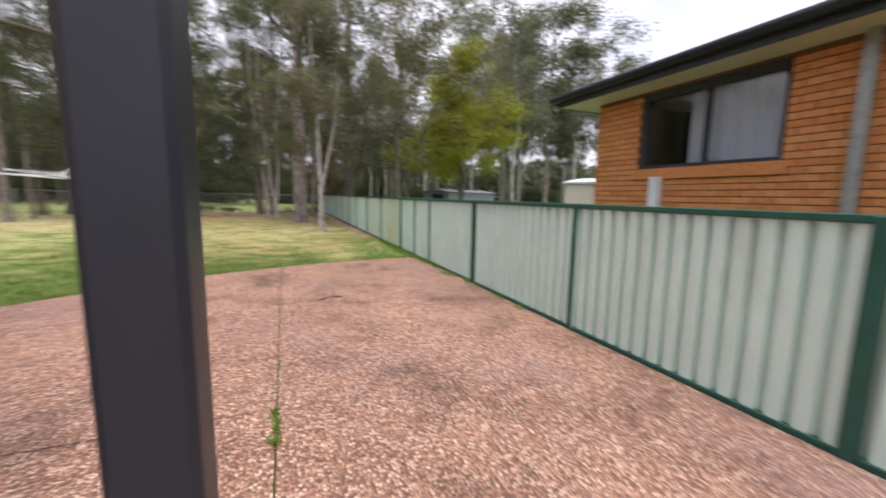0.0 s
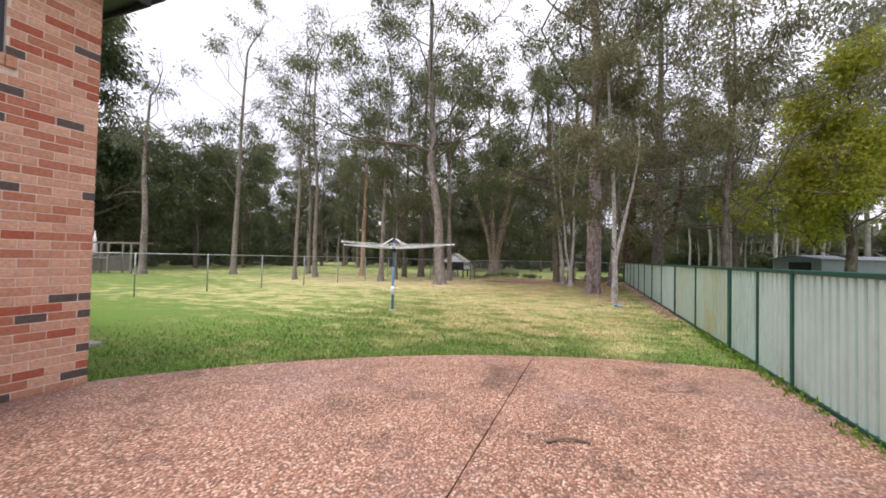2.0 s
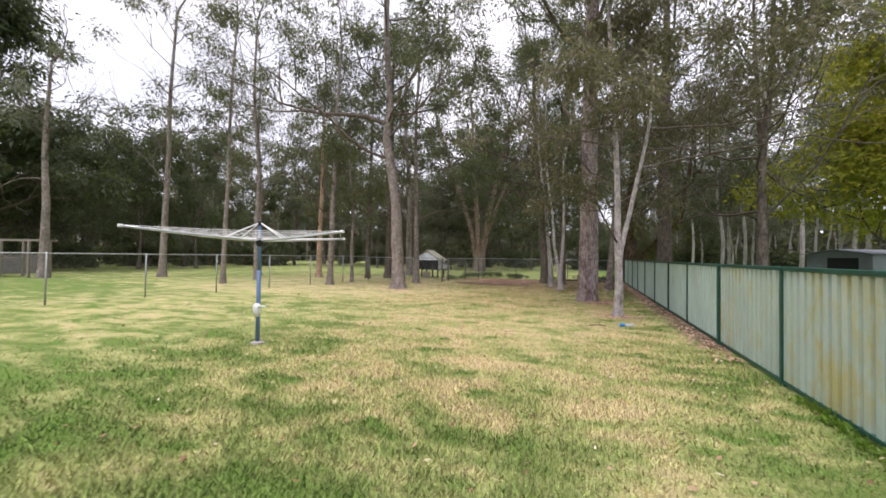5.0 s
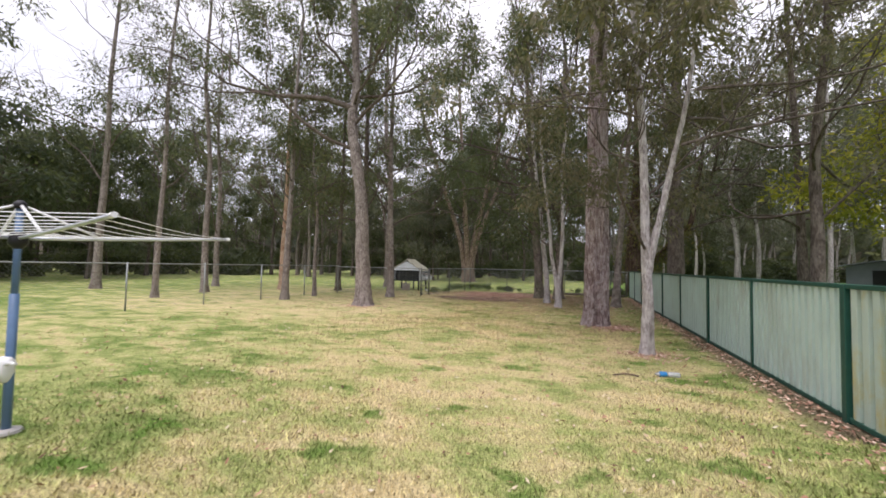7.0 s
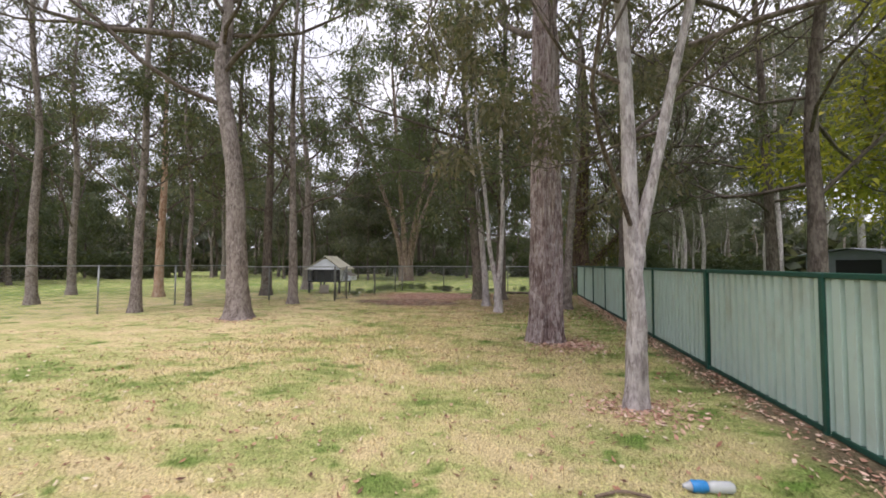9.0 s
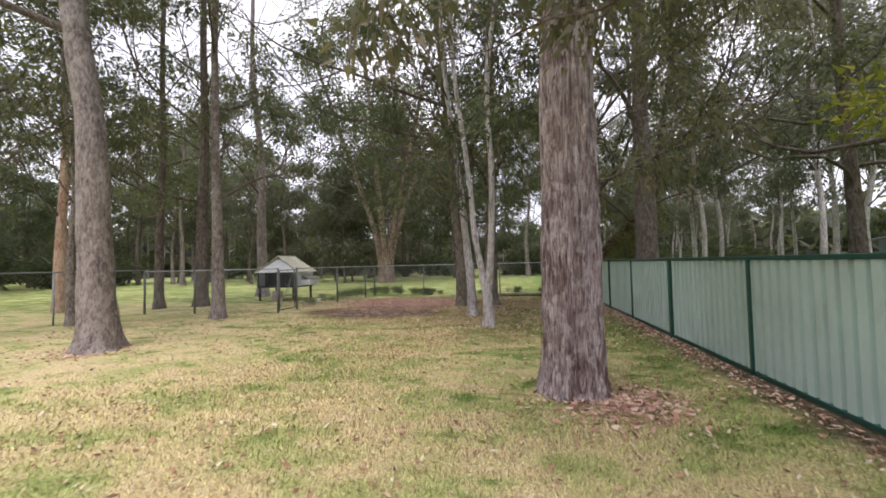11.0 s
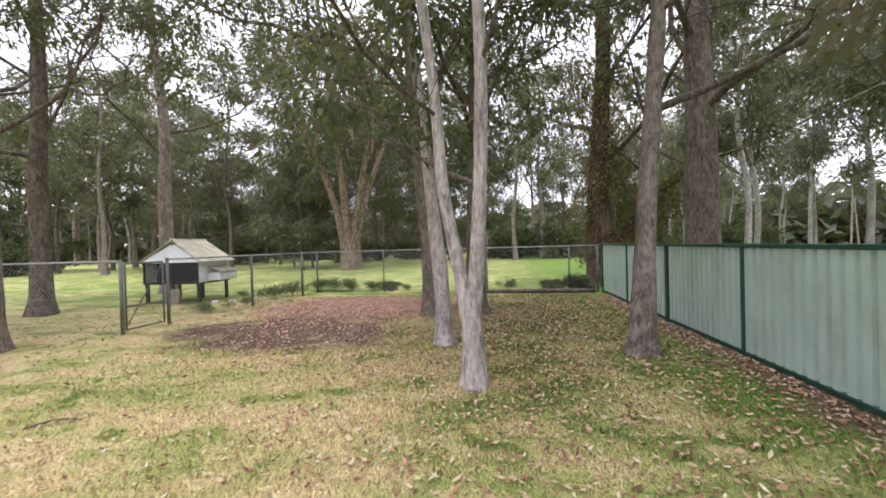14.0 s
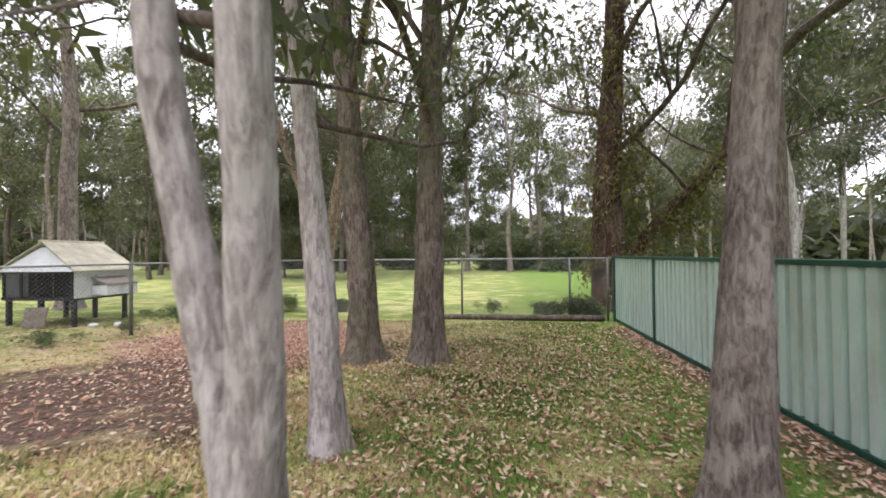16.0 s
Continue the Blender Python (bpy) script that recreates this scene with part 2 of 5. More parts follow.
M_SHEET = paint("mist_green_steel", (0.53, 0.67, 0.60), 0.45, 0.06, 1.6, dirt=(0.40, 0.43, 0.34))
n = Nodes("mist_green_steel_stained", 0.5)
v = n.pos()
c = n.ramp(n.noise(v, 1.6, 6.0), [(0.3, (0.44, 0.55, 0.48)), (0.7, (0.52, 0.62, 0.53))])
lichen = n.ramp(n.noise(n.pos(1, 1, 0.45), 1.7, 7.0, 0.75), [(0.48, 0.0), (0.62, 1.0)])
M_SHEET_STAINED = n.done(n.mix(n.calc("MULTIPLY", lichen, 0.75), c, (0.50, 0.44, 0.13)))
M_RAIL = paint("dark_green_steel", (0.022, 0.085, 0.062), 0.38, 0.15, 5.0)
M_CHAR = paint("charcoal_paint", (0.044, 0.05, 0.062), 0.42, 0.12, 5.0)
M_DECK = paint("red_brown_decking", (0.13, 0.05, 0.038), 0.55, 0.25, 20.0)
M_GALV = paint("galvanised_steel", (0.36, 0.38, 0.37), 0.5, 0.2, 14.0, metal=0.6)
M_GALV_OLD = paint("weathered_steel_post", (0.17, 0.175, 0.16), 0.6, 0.3, 11.0, metal=0.4)
M_WIRE = paint("wire", (0.30, 0.32, 0.31), 0.5, 0.2, 14.0, metal=0.5)
M_BLUE = paint("slate_blue_paint", (0.11, 0.19, 0.32), 0.4, 0.1, 8.0)
M_SILVER = paint("brushed_arm_steel", (0.55, 0.58, 0.62), 0.35, 0.1, 8.0, metal=0.5)
M_CORD = paint("white_plastic", (0.78, 0.79, 0.79), 0.45, 0.05, 8.0)
M_BLACK = paint("black_plastic", (0.02, 0.02, 0.022), 0.45, 0.1)
M_WHITE = paint("weathered_white_board", (0.72, 0.76, 0.80), 0.6, 0.12, 3.0, dirt=(0.42, 0.42, 0.38))
M_MOSSY = paint("mossy_roof_sheet", (0.50, 0.48, 0.37), 0.75, 0.25, 3.5, dirt=(0.27, 0.26, 0.14))
M_HUTCH = paint("dark_stained_timber", (0.03, 0.033, 0.04), 0.7, 0.25, 9.0)
M_STUMP = paint("grey_timber", (0.24, 0.21, 0.18), 0.85, 0.25, 12.0)
M_SOFFIT = paint("cream_soffit", (0.62, 0.56, 0.48), 0.6, 0.05)
M_GUTTER = paint("near_black_gutter", (0.018, 0.02, 0.028), 0.35, 0.1)
M_ROOF = paint("dark_roof_tile", (0.06, 0.045, 0.04), 0.7, 0.25, 6.0)
M_MORTAR = paint("sandy_mortar", (0.74, 0.60, 0.50), 0.95, 0.12, 20.0, bump=0.6)
# raked joints: their shadow is part of this dark mortar colour
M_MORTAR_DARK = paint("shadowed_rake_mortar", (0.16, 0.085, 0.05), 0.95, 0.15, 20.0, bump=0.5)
M_CURTAIN = paint("sheer_curtain", (0.72, 0.77, 0.84), 0.9, 0.04, 3.0)
# near black, so the dimness of an interior is in the colour itself
M_INTERIOR_SHADE = paint("near_black_interior_shade", (0.035, 0.036, 0.04), 0.9, 0.1)
M_CONC = paint("plain_concrete", (0.36, 0.35, 0.33), 0.9, 0.15, 5.0, bump=0.4)
M_SHED = paint("grey_zinc_sheet", (0.22, 0.24, 0.275), 0.5, 0.1, 3.0, metal=0.2)
M_TANK = paint("pale_green_tank_steel", (0.34, 0.38, 0.33), 0.5, 0.12, 3.0)
M_STICK = paint("dead_twig", (0.16, 0.12, 0.09), 0.9, 0.3, 30.0)
M_PINK = paint("faded_pink_plastic", (0.55, 0.33, 0.33), 0.5, 0.1)
M_PALING = paint("grey_palings", (0.20, 0.19, 0.18), 0.9, 0.25, 6.0)

n = Nodes("mixed_red_brick", 0.85, spec=0.2)
r = n.object_random()
c = n.ramp(r, [(0.0, (0.12, 0.095, 0.085)), (0.09, (0.42, 0.125, 0.075)), (0.22, (0.47, 0.19, 0.12)), (0.36, (0.60, 0.34, 0.235)), (0.62, (0.66, 0.385, 0.27)), (0.84, (0.55, 0.28, 0.185))])
n.t.nodes[-1].color_ramp.interpolation = "CONSTANT"
c = n.mix(1.0, c, n.ramp(n.noise(n.pos(), 26.0, 6.0, 0.7), [(0.3, 0.78), (0.7, 1.3)]), "MULTIPLY")
pits = n.ramp(n.noise(n.pos(), 90.0, 3.0), [(0.62, 1.0), (0.72, 0.45)])
c = n.mix(1.0, c, pits, "MULTIPLY")
n.bump(n.noise(n.pos(), 120.0, 5.0, 0.7), 0.6, 0.004)
M_BRICK = n.done(c)
n = Nodes("mixed_red_brick_joined", 0.85, spec=0.2)
c = n.ramp(n.island(), [(0.0, (0.12, 0.095, 0.085)), (0.09, (0.42, 0.125, 0.075)), (0.22, (0.47, 0.19, 0.12)), (0.36, (0.60, 0.34, 0.235)), (0.62, (0.66, 0.385, 0.27)), (0.84, (0.55, 0.28, 0.185))])
n.t.nodes[-1].color_ramp.interpolation = "CONSTANT"
c = n.mix(1.0, c, n.ramp(n.noise(n.pos(), 26.0, 6.0, 0.7), [(0.3, 0.78), (0.7, 1.3)]), "MULTIPLY")
n.bump(n.noise(n.pos(), 120.0, 5.0, 0.7), 0.6, 0.004)
M_BRICK_JOINED = n.done(c)
n = Nodes("orange_brick", 0.85, spec=0.2)
c = n.ramp(n.island(), [(0.0, (0.56, 0.215, 0.075)), (0.5, (0.64, 0.26, 0.095)), (1.0, (0.68, 0.30, 0.12))])
c = n.mix(1.0, c, n.ramp(n.noise(n.pos(), 22.0, 5.0), [(0.3, 0.82), (0.7, 1.15)]), "MULTIPLY")
n.bump(n.noise(n.pos(), 110.0, 4.0), 0.5, 0.003)
M_ORANGE = n.done(c)
n = Nodes("window_glass", 0.03, spec=0.8)
n.b.inputs["Transmission Weight"].default_value = 1.0
M_GLASS = n.done((0.97, 0.98, 1.0))
n = Nodes("clear_bottle_plastic", 0.12, spec=0.6)
n.b.inputs["Transmission Weight"].default_value = 0.55
M_CLEAR = n.done((0.82, 0.86, 0.9))
M_LABEL = paint("blue_label", (0.03, 0.22, 0.52), 0.4, 0.2, 40.0)

M_BARK_PALE = bark_material("pale_grey_bark", (0.19, 0.165, 0.158), (0.37, 0.335, 0.322), (0.58, 0.545, 0.53), 0.22, 9.0, 0.025)
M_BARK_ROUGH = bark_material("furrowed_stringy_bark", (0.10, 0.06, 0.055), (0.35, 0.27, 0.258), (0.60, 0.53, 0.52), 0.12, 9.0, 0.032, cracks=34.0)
M_BARK_GREY = bark_material("grey_brown_bark", (0.085, 0.069, 0.062), (0.21, 0.176, 0.158), (0.36, 0.318, 0.292), 0.25, 9.0, 0.02)
M_BARK_MOSS = bark_material("mossy_dark_bark", (0.06, 0.048, 0.04), (0.15, 0.12, 0.10), (0.27, 0.23, 0.20), 0.2, 10.0, 0.025, moss=0.55)
M_BARK_TAN = bark_material("peeling_tan_bark", (0.24, 0.13, 0.085), (0.42, 0.28, 0.20), (0.56, 0.43, 0.34), 0.2, 6.0, 0.015)
M_BARK_DARK = bark_material("dark_far_bark", (0.055, 0.044, 0.037), (0.12, 0.096, 0.082), (0.21, 0.18, 0.155), 0.25, 6.0, 0.02)
# dark grey limb bark, with shade inside the crowns put into its colour
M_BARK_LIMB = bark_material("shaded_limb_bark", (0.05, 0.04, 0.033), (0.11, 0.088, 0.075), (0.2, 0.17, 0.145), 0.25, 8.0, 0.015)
M_BARK_PAPER = bark_material("papery_brown_bark", (0.08, 0.055, 0.044), (0.22, 0.16, 0.13), (0.42, 0.335, 0.285), 0.15, 5.0, 0.03)
M_LEAF_GUM = leaf_material("gum_leaves", [(0.0, (0.052, 0.070, 0.044)), (0.45, (0.110, 0.132, 0.082)), (0.8, (0.175, 0.190, 0.118)), (1.0, (0.27, 0.22, 0.12))], 0.42)
M_LEAF_DARK = leaf_material("dark_leaves", [(0.0, (0.034, 0.052, 0.034)), (0.5, (0.072, 0.098, 0.056)), (1.0, (0.135, 0.155, 0.095))], 0.42)
M_LEAF_FAR = leaf_material("far_gum_leaves", [(0.0, (0.070, 0.082, 0.066)), (0.5, (0.130, 0.142, 0.112)), (0.85, (0.195, 0.195, 0.155)), (1.0, (0.25, 0.205, 0.155))], 0.42)
M_LEAF_OLIVE = leaf_material("drying_olive_leaves", [(0.0, (0.10, 0.096, 0.066)), (0.5, (0.185, 0.175, 0.115)), (1.0, (0.29, 0.235, 0.16))], 0.42)
M_LEAF_YELLOW = leaf_material("yellow_green_leaves", [(0.0, (0.20, 0.24, 0.03)), (0.5, (0.40, 0.40, 0.04)), (1.0, (0.60, 0.52, 0.05))], 0.45)
M_LEAF_PALE = leaf_material("thin_grey_green_leaves", [(0.0, (0.11, 0.122, 0.098)), (0.6, (0.19, 0.198, 0.16)), (1.0, (0.28, 0.25, 0.205))], 0.42)
n = Nodes("fallen_leaves", 0.85, spec=0.15)
c = n.ramp(n.island(), [(0.0, (0.10, 0.055, 0.04)), (0.3, (0.33, 0.17, 0.11)), (0.55, (0.46, 0.30, 0.19)), (0.8, (0.52, 0.42, 0.27)), (1.0, (0.64, 0.57, 0.43))])
M_LITTER = n.done(c)
n = Nodes("rusty_leaf_litter", 0.9, spec=0.1)
c = n.ramp(n.island(), [(0.0, (0.19, 0.10, 0.08)), (0.3, (0.46, 0.26, 0.185)), (0.7, (0.64, 0.42, 0.32)), (1.0, (0.76, 0.60, 0.49))])
M_RUST = n.done(c)


# ---- mesh helpers ----
class Shape:
    """Gathers vertices and faces of one mesh."""

    def __init__(self):
        self.v, self.q, self.t, self.n = [], [], [], 0

    def add(self, verts, quads=None, tris=None):
        verts = np.asarray(verts, float).reshape(-1, 3)
        if quads is not None and len(quads):
            self.q.append(np.asarray(quads, int).reshape(-1, 4) + self.n)
        if tris is not None and len(tris):
            self.t.append(np.asarray(tris, int).reshape(-1, 3) + self.n)
        self.v.append(verts)
        self.n += len(verts)

    def box(self, x0, x1, y0, y1, z0, z1, m=None):
        c = np.array([(x, y, z) for z in (z0, z1) for y in (y0, y1) for x in (x0, x1)], float)
        if m is not None:
            c = np.array([m @ Vector(p) for p in c])
        self.add(c, [(0, 2, 3, 1), (4, 5, 7, 6), (0, 1, 5, 4), (2, 6, 7, 3), (0, 4, 6, 2), (1, 3, 7, 5)])
        return self

    def add_prism(self, yz, x0, x1):
        """A three-sided prism along x."""
        self.add([(x, y, z) for x in (x0, x1) for y, z in yz], [(0, 1, 4, 3), (1, 2, 5, 4), (2, 0, 3, 5)], [(0, 2, 1), (3, 4, 5)])
        return self

    def rounded(self, x0, x1, y0, y1, z0, z1, b=0.006, m=None):
        """A box with bevelled edges."""
        bm = bmesh.new()
        bmesh.ops.create_cube(bm, size=1.0)
        for w in bm.verts:
            w.co = Vector(((x0 + x1) / 2 + w.co.x * (x1 - x0), (y0 + y1) / 2 + w.co.y * (y1 - y0), (z0 + z1) / 2 + w.co.z * (z1 - z0)))
        bmesh.ops.bevel(bm, geom=bm.edges[:], offset=b, segments=1, affect="EDGES")
        if m is not None:
            bm.transform(m)
        bm.verts.index_update()
        vs = [w.co[:] for w in bm.verts]
        fs = [[w.index for w in f.verts] for f in bm.faces]
        bm.free()
        self.add(vs, [f for f in fs if len(f) == 4], [f for f in fs if len(f) == 3])
        return self

    def tube(self, pts, radii, sides=8, cap=True, squash=None):
        pts = np.asarray(pts, float)
        k = len(pts)
        radii = np.broadcast_to(np.asarray(radii, float), (k,))
        tang = np.gradient(pts, axis=0)
        tang /= np.linalg.norm(tang, axis=1)[:, None] + 1e-9
        ref = np.array((1.0, 0.13, 0.07)) if abs(tang[:, 0]).mean() < 0.8 else np.array((0.1, 1.0, 0.07))
        u = np.cross(tang, ref)
        u /= np.linalg.norm(u, axis=1)[:, None] + 1e-9
        w = np.cross(tang, u)
        a = np.arange(sides) * 2 * math.pi / sides
        ring = np.cos(a)[None, :, None] * u[:, None] + np.sin(a)[None, :, None] * w[:, None]
        verts = pts[:, None] + ring * radii[:, None, None]
        i, j = np.meshgrid(np.arange(k - 1), np.arange(sides), indexing="ij")
        j2 = (j + 1) % sides
        quads = np.stack([i * sides + j, i * sides + j2, (i + 1) * sides + j2, (i + 1) * sides + j], -1).reshape(-1, 4)
        verts = verts.reshape(-1, 3)
        tris = []
        if cap:
            verts = np.vstack([verts, pts[:1], pts[-1:]])
            lo, hi = len(verts) - 2, len(verts) - 1
            tris = [(lo, (s + 1) % sides, s) for s in range(sides)] + [(hi, (k - 1) * sides + s, (k - 1) * sides + (s + 1) % sides) for s in range(sides)]
        self.add(verts, quads, tris)
        return self

    def mesh(self, name, material, smooth=False):
        me = bpy.data.meshes.new(name)
        v = np.vstack(self.v)
        q = np.vstack(self.q) if self.q else np.zeros((0, 4), int)
        t = np.vstack(self.t) if self.t else np.zeros((0, 3), int)
        me.vertices.add(len(v))
        me.vertices.foreach_set("co", v.ravel())
        me.loops.add(q.size + t.size)
        me.loops.foreach_set("vertex_index", np.concatenate([q.ravel(), t.ravel()]))
        me.polygons.add(len(q) + len(t))
        me.polygons.foreach_set("loop_start", np.concatenate([np.arange(len(q)) * 4, q.size + np.arange(len(t)) * 3]))
        me.polygons.foreach_set("use_smooth", np.full(len(q) + len(t), smooth))
        me.update(calc_edges=True)
        me.materials.append(material)
        return me


def part(name, shape, material, parent=None, label="", smooth=False):
    """One mesh object from a shape, under a thing or a part."""
    ob = new(name, shape.mesh(name, material, smooth))
    ob.parent = parent
    return tagged(ob, label)


def thing(name, label, category, at=(0, 0, 0), rz=0.0, group="", kind=""):
    ob = new(name)
    ob.empty_display_size = 0.2
    ob.matrix_basis = pose(*at, 0, 0, rz)
    return tagged(ob, label, category, group, kind)


def hashed(i, j, k, seed):
    h = np.sin(i * 127.1 + j * 311.7 + k * 74.7 + seed * 19.19) * 43758.5453
    return h - np.floor(h)


def vnoise(p, seed=0.0):
    """Smooth value noise, 0 to 1, at the rows of p."""
    f = np.floor(p)
    s = p - f
    s = s * s * (3 - 2 * s)
    out = 0.0
    for a in (0, 1):
        for b in (0, 1):
            for c in (0, 1):
                w = (s[:, 0] if a else 1 - s[:, 0]) * (s[:, 1] if b else 1 - s[:, 1]) * (s[:, 2] if c else 1 - s[:, 2])
                out = out + w * hashed(f[:, 0] + a, f[:, 1] + b, f[:, 2] + c, seed)
    return out


def smooth_line(ctrl, k):
    """A smooth line of k points through a few control points."""
    c = np.asarray(ctrl, float)
    c = np.vstack([2 * c[0] - c[1], c, 2 * c[-1] - c[-2]])
    t = np.linspace(0, len(c) - 3 - 1e-6, k)
    i = t.astype(int)
    f = (t - i)[:, None]
    a, b, d, e = c[i], c[i + 1], c[i + 2], c[i + 3]
    return 0.5 * (2 * b + (d - a) * f + (2 * a - 5 * b + 4 * d - e) * f**2 + (3 * b - a - 3 * d + e) * f**3)


# ---- trees ----
def trunk_skin(shape, pts, radii, sides, furrow=0.0, around=6.0, along=1.6, seed=1.0, flare=0.3):
    """A trunk with root flare and furrowed, uneven bark."""
    pts, k = np.asarray(pts, float), len(pts)
    a = np.arange(sides) * 2 * math.pi / sides
    ring = np.stack([np.cos(a), np.sin(a), np.zeros(sides)], -1)
    rad = np.repeat(np.asarray(radii, float)[:, None], sides, 1)
    z = np.repeat(pts[:, 2][:, None], sides, 1)
    lobes = 1 + 0.35 * np.sin(3 * a + seed)[None] + 0.25 * np.sin(5 * a + 2 * seed)[None]
    rad = rad * (1 + flare * np.exp(-np.maximum(z, 0) / 0.22) * lobes)
    q = np.stack([np.repeat(ring[None, :, 0], k, 0) * around, np.repeat(ring[None, :, 1], k, 0) * around, z * along], -1).reshape(-1, 3)
    lump = vnoise(q * np.array((0.35, 0.35, 0.6)), seed + 3)
    rad = rad * (0.93 + 0.14 * lump.reshape(k, sides))
    if furrow:
        bend = vnoise(q * 0.5, seed + 5)[:, None] * np.array((1.2, 1.2, 0.0))
        ridge = 1 - np.abs(2 * vnoise(q + bend, seed) - 1)
        flake = vnoise(q * np.array((2.1, 2.1, 1.7)), seed + 9)
        rad = rad + furrow * ((ridge**2 - 0.6) + 0.5 * (flake - 0.5)).reshape(k, sides)
    verts = (pts[:, None] + ring[None] * rad[..., None]).reshape(-1, 3)
    i, j = np.meshgrid(np.arange(k - 1), np.arange(sides), indexing="ij")
    j2 = (j + 1) % sides
    shape.add(verts, np.stack([i * sides + j, i * sides + j2, (i + 1) * sides + j2, (i + 1) * sides + j], -1).reshape(-1, 4))


def limb(shape, anchors, rng, start, way, length, r, depth, lift=0.25, sides=6, wob=0.22):
    k = 4 if sides < 4 else 6 if depth else 5
    pts, p, d = [np.array(start)], np.array(start, float), np.array(way, float)
    for _ in range(k - 1):
        d = d + rng.normal(0, wob, 3) + np.array((0, 0, lift * 0.35))
        d /= np.linalg.norm(d)
        p = p + d * length / (k - 1)
        pts.append(p)
    pts = np.array(pts)
    shape.tube(pts, np.linspace(r, r * 0.4, k), sides, cap=False)
    if depth == 0:
        anchors.extend(pts[-3:])
        return
    for c in range(rng.integers(3, 5)):
        f = rng.uniform(0.35, 1.0) if c else 1.0
        x = f * (k - 1)
        i = min(int(x), k - 2)
        at = pts[i] + (pts[i + 1] - pts[i]) * (x - i)
        side = rng.normal(0, 1, 3)
        w = d * 0.75 + side / np.linalg.norm(side) * 0.8 + np.array((0, 0, lift))
        limb(shape, anchors, rng, at, w / np.linalg.norm(w), length * rng.uniform(0.45, 0.7), max(r * 0.45, 0.006), depth - 1, lift, max(3, sides - 2), wob)


def leaves(shape, anchors, rng, count, size, spread, droop, slim=0.27, full=1.0, floor=None):
    anchors = np.array(anchors)
    anchors = anchors[rng.uniform(0, 1, len(anchors)) < full]
    c = anchors[rng.integers(len(anchors), size=count)] + rng.normal(0, spread, (count, 3)) * (1, 1, 0.75)
    if floor is not None:
        c[:, 2] = np.maximum(c[:, 2], floor + rng.uniform(0, 0.6, count))
    d = rng.normal(0, 1, (count, 3))
    d[:, 2] -= droop
    d /= np.linalg.norm(d, axis=1)[:, None]
    s = np.cross(d, rng.normal(0, 1, (count, 3)))
    s /= np.linalg.norm(s, axis=1)[:, None] + 1e-9
    ln = size * rng.uniform(0.6, 1.35, (count, 1))
    w = ln * slim
    v = np.stack([c + s * w * 0.8, c - s * w * 0.8, c + d * ln], 1).reshape(-1, 3)
    shape.add(v, tris=np.arange(count * 3).reshape(-1, 3))


def sprays(shape, anchors, rng, count, size, spread, droop, slim, each, floor):
    """Foliage gathered in uneven hanging clumps at the twig ends, with gaps between them."""
    anchors = np.array(anchors)
    anchors = anchors[anchors[:, 2] > floor]
    clumps = max(12, count // each)
    centre = anchors[rng.integers(len(anchors), size=clumps)] + rng.normal(0, spread * 0.4, (clumps, 3))
    girth = rng.uniform(0.5, 1.5, clumps)
    pick = rng.choice(clumps, size=count, p=girth**2 / (girth**2).sum())
    off = rng.normal(0, 1, (count, 3)) * (spread * girth[pick])[:, None] * (1, 1, 0.7)
    c = centre[pick] + off
    d = rng.normal(0, 0.8, (count, 3)) + off / (spread * 1.5)
    d[:, 2] -= droop
    d /= np.linalg.norm(d, axis=1)[:, None]
    w = np.cross(d, rng.normal(0, 1, (count, 3)))
    w /= np.linalg.norm(w, axis=1)[:, None] + 1e-9
    ln = size * rng.uniform(0.6, 1.4, (count, 1))
    v = np.stack([c + w * ln * slim, c - w * ln * slim, c + d * ln], 1).reshape(-1, 3)
    shape.add(v, tris=np.arange(count * 3).reshape(-1, 3))


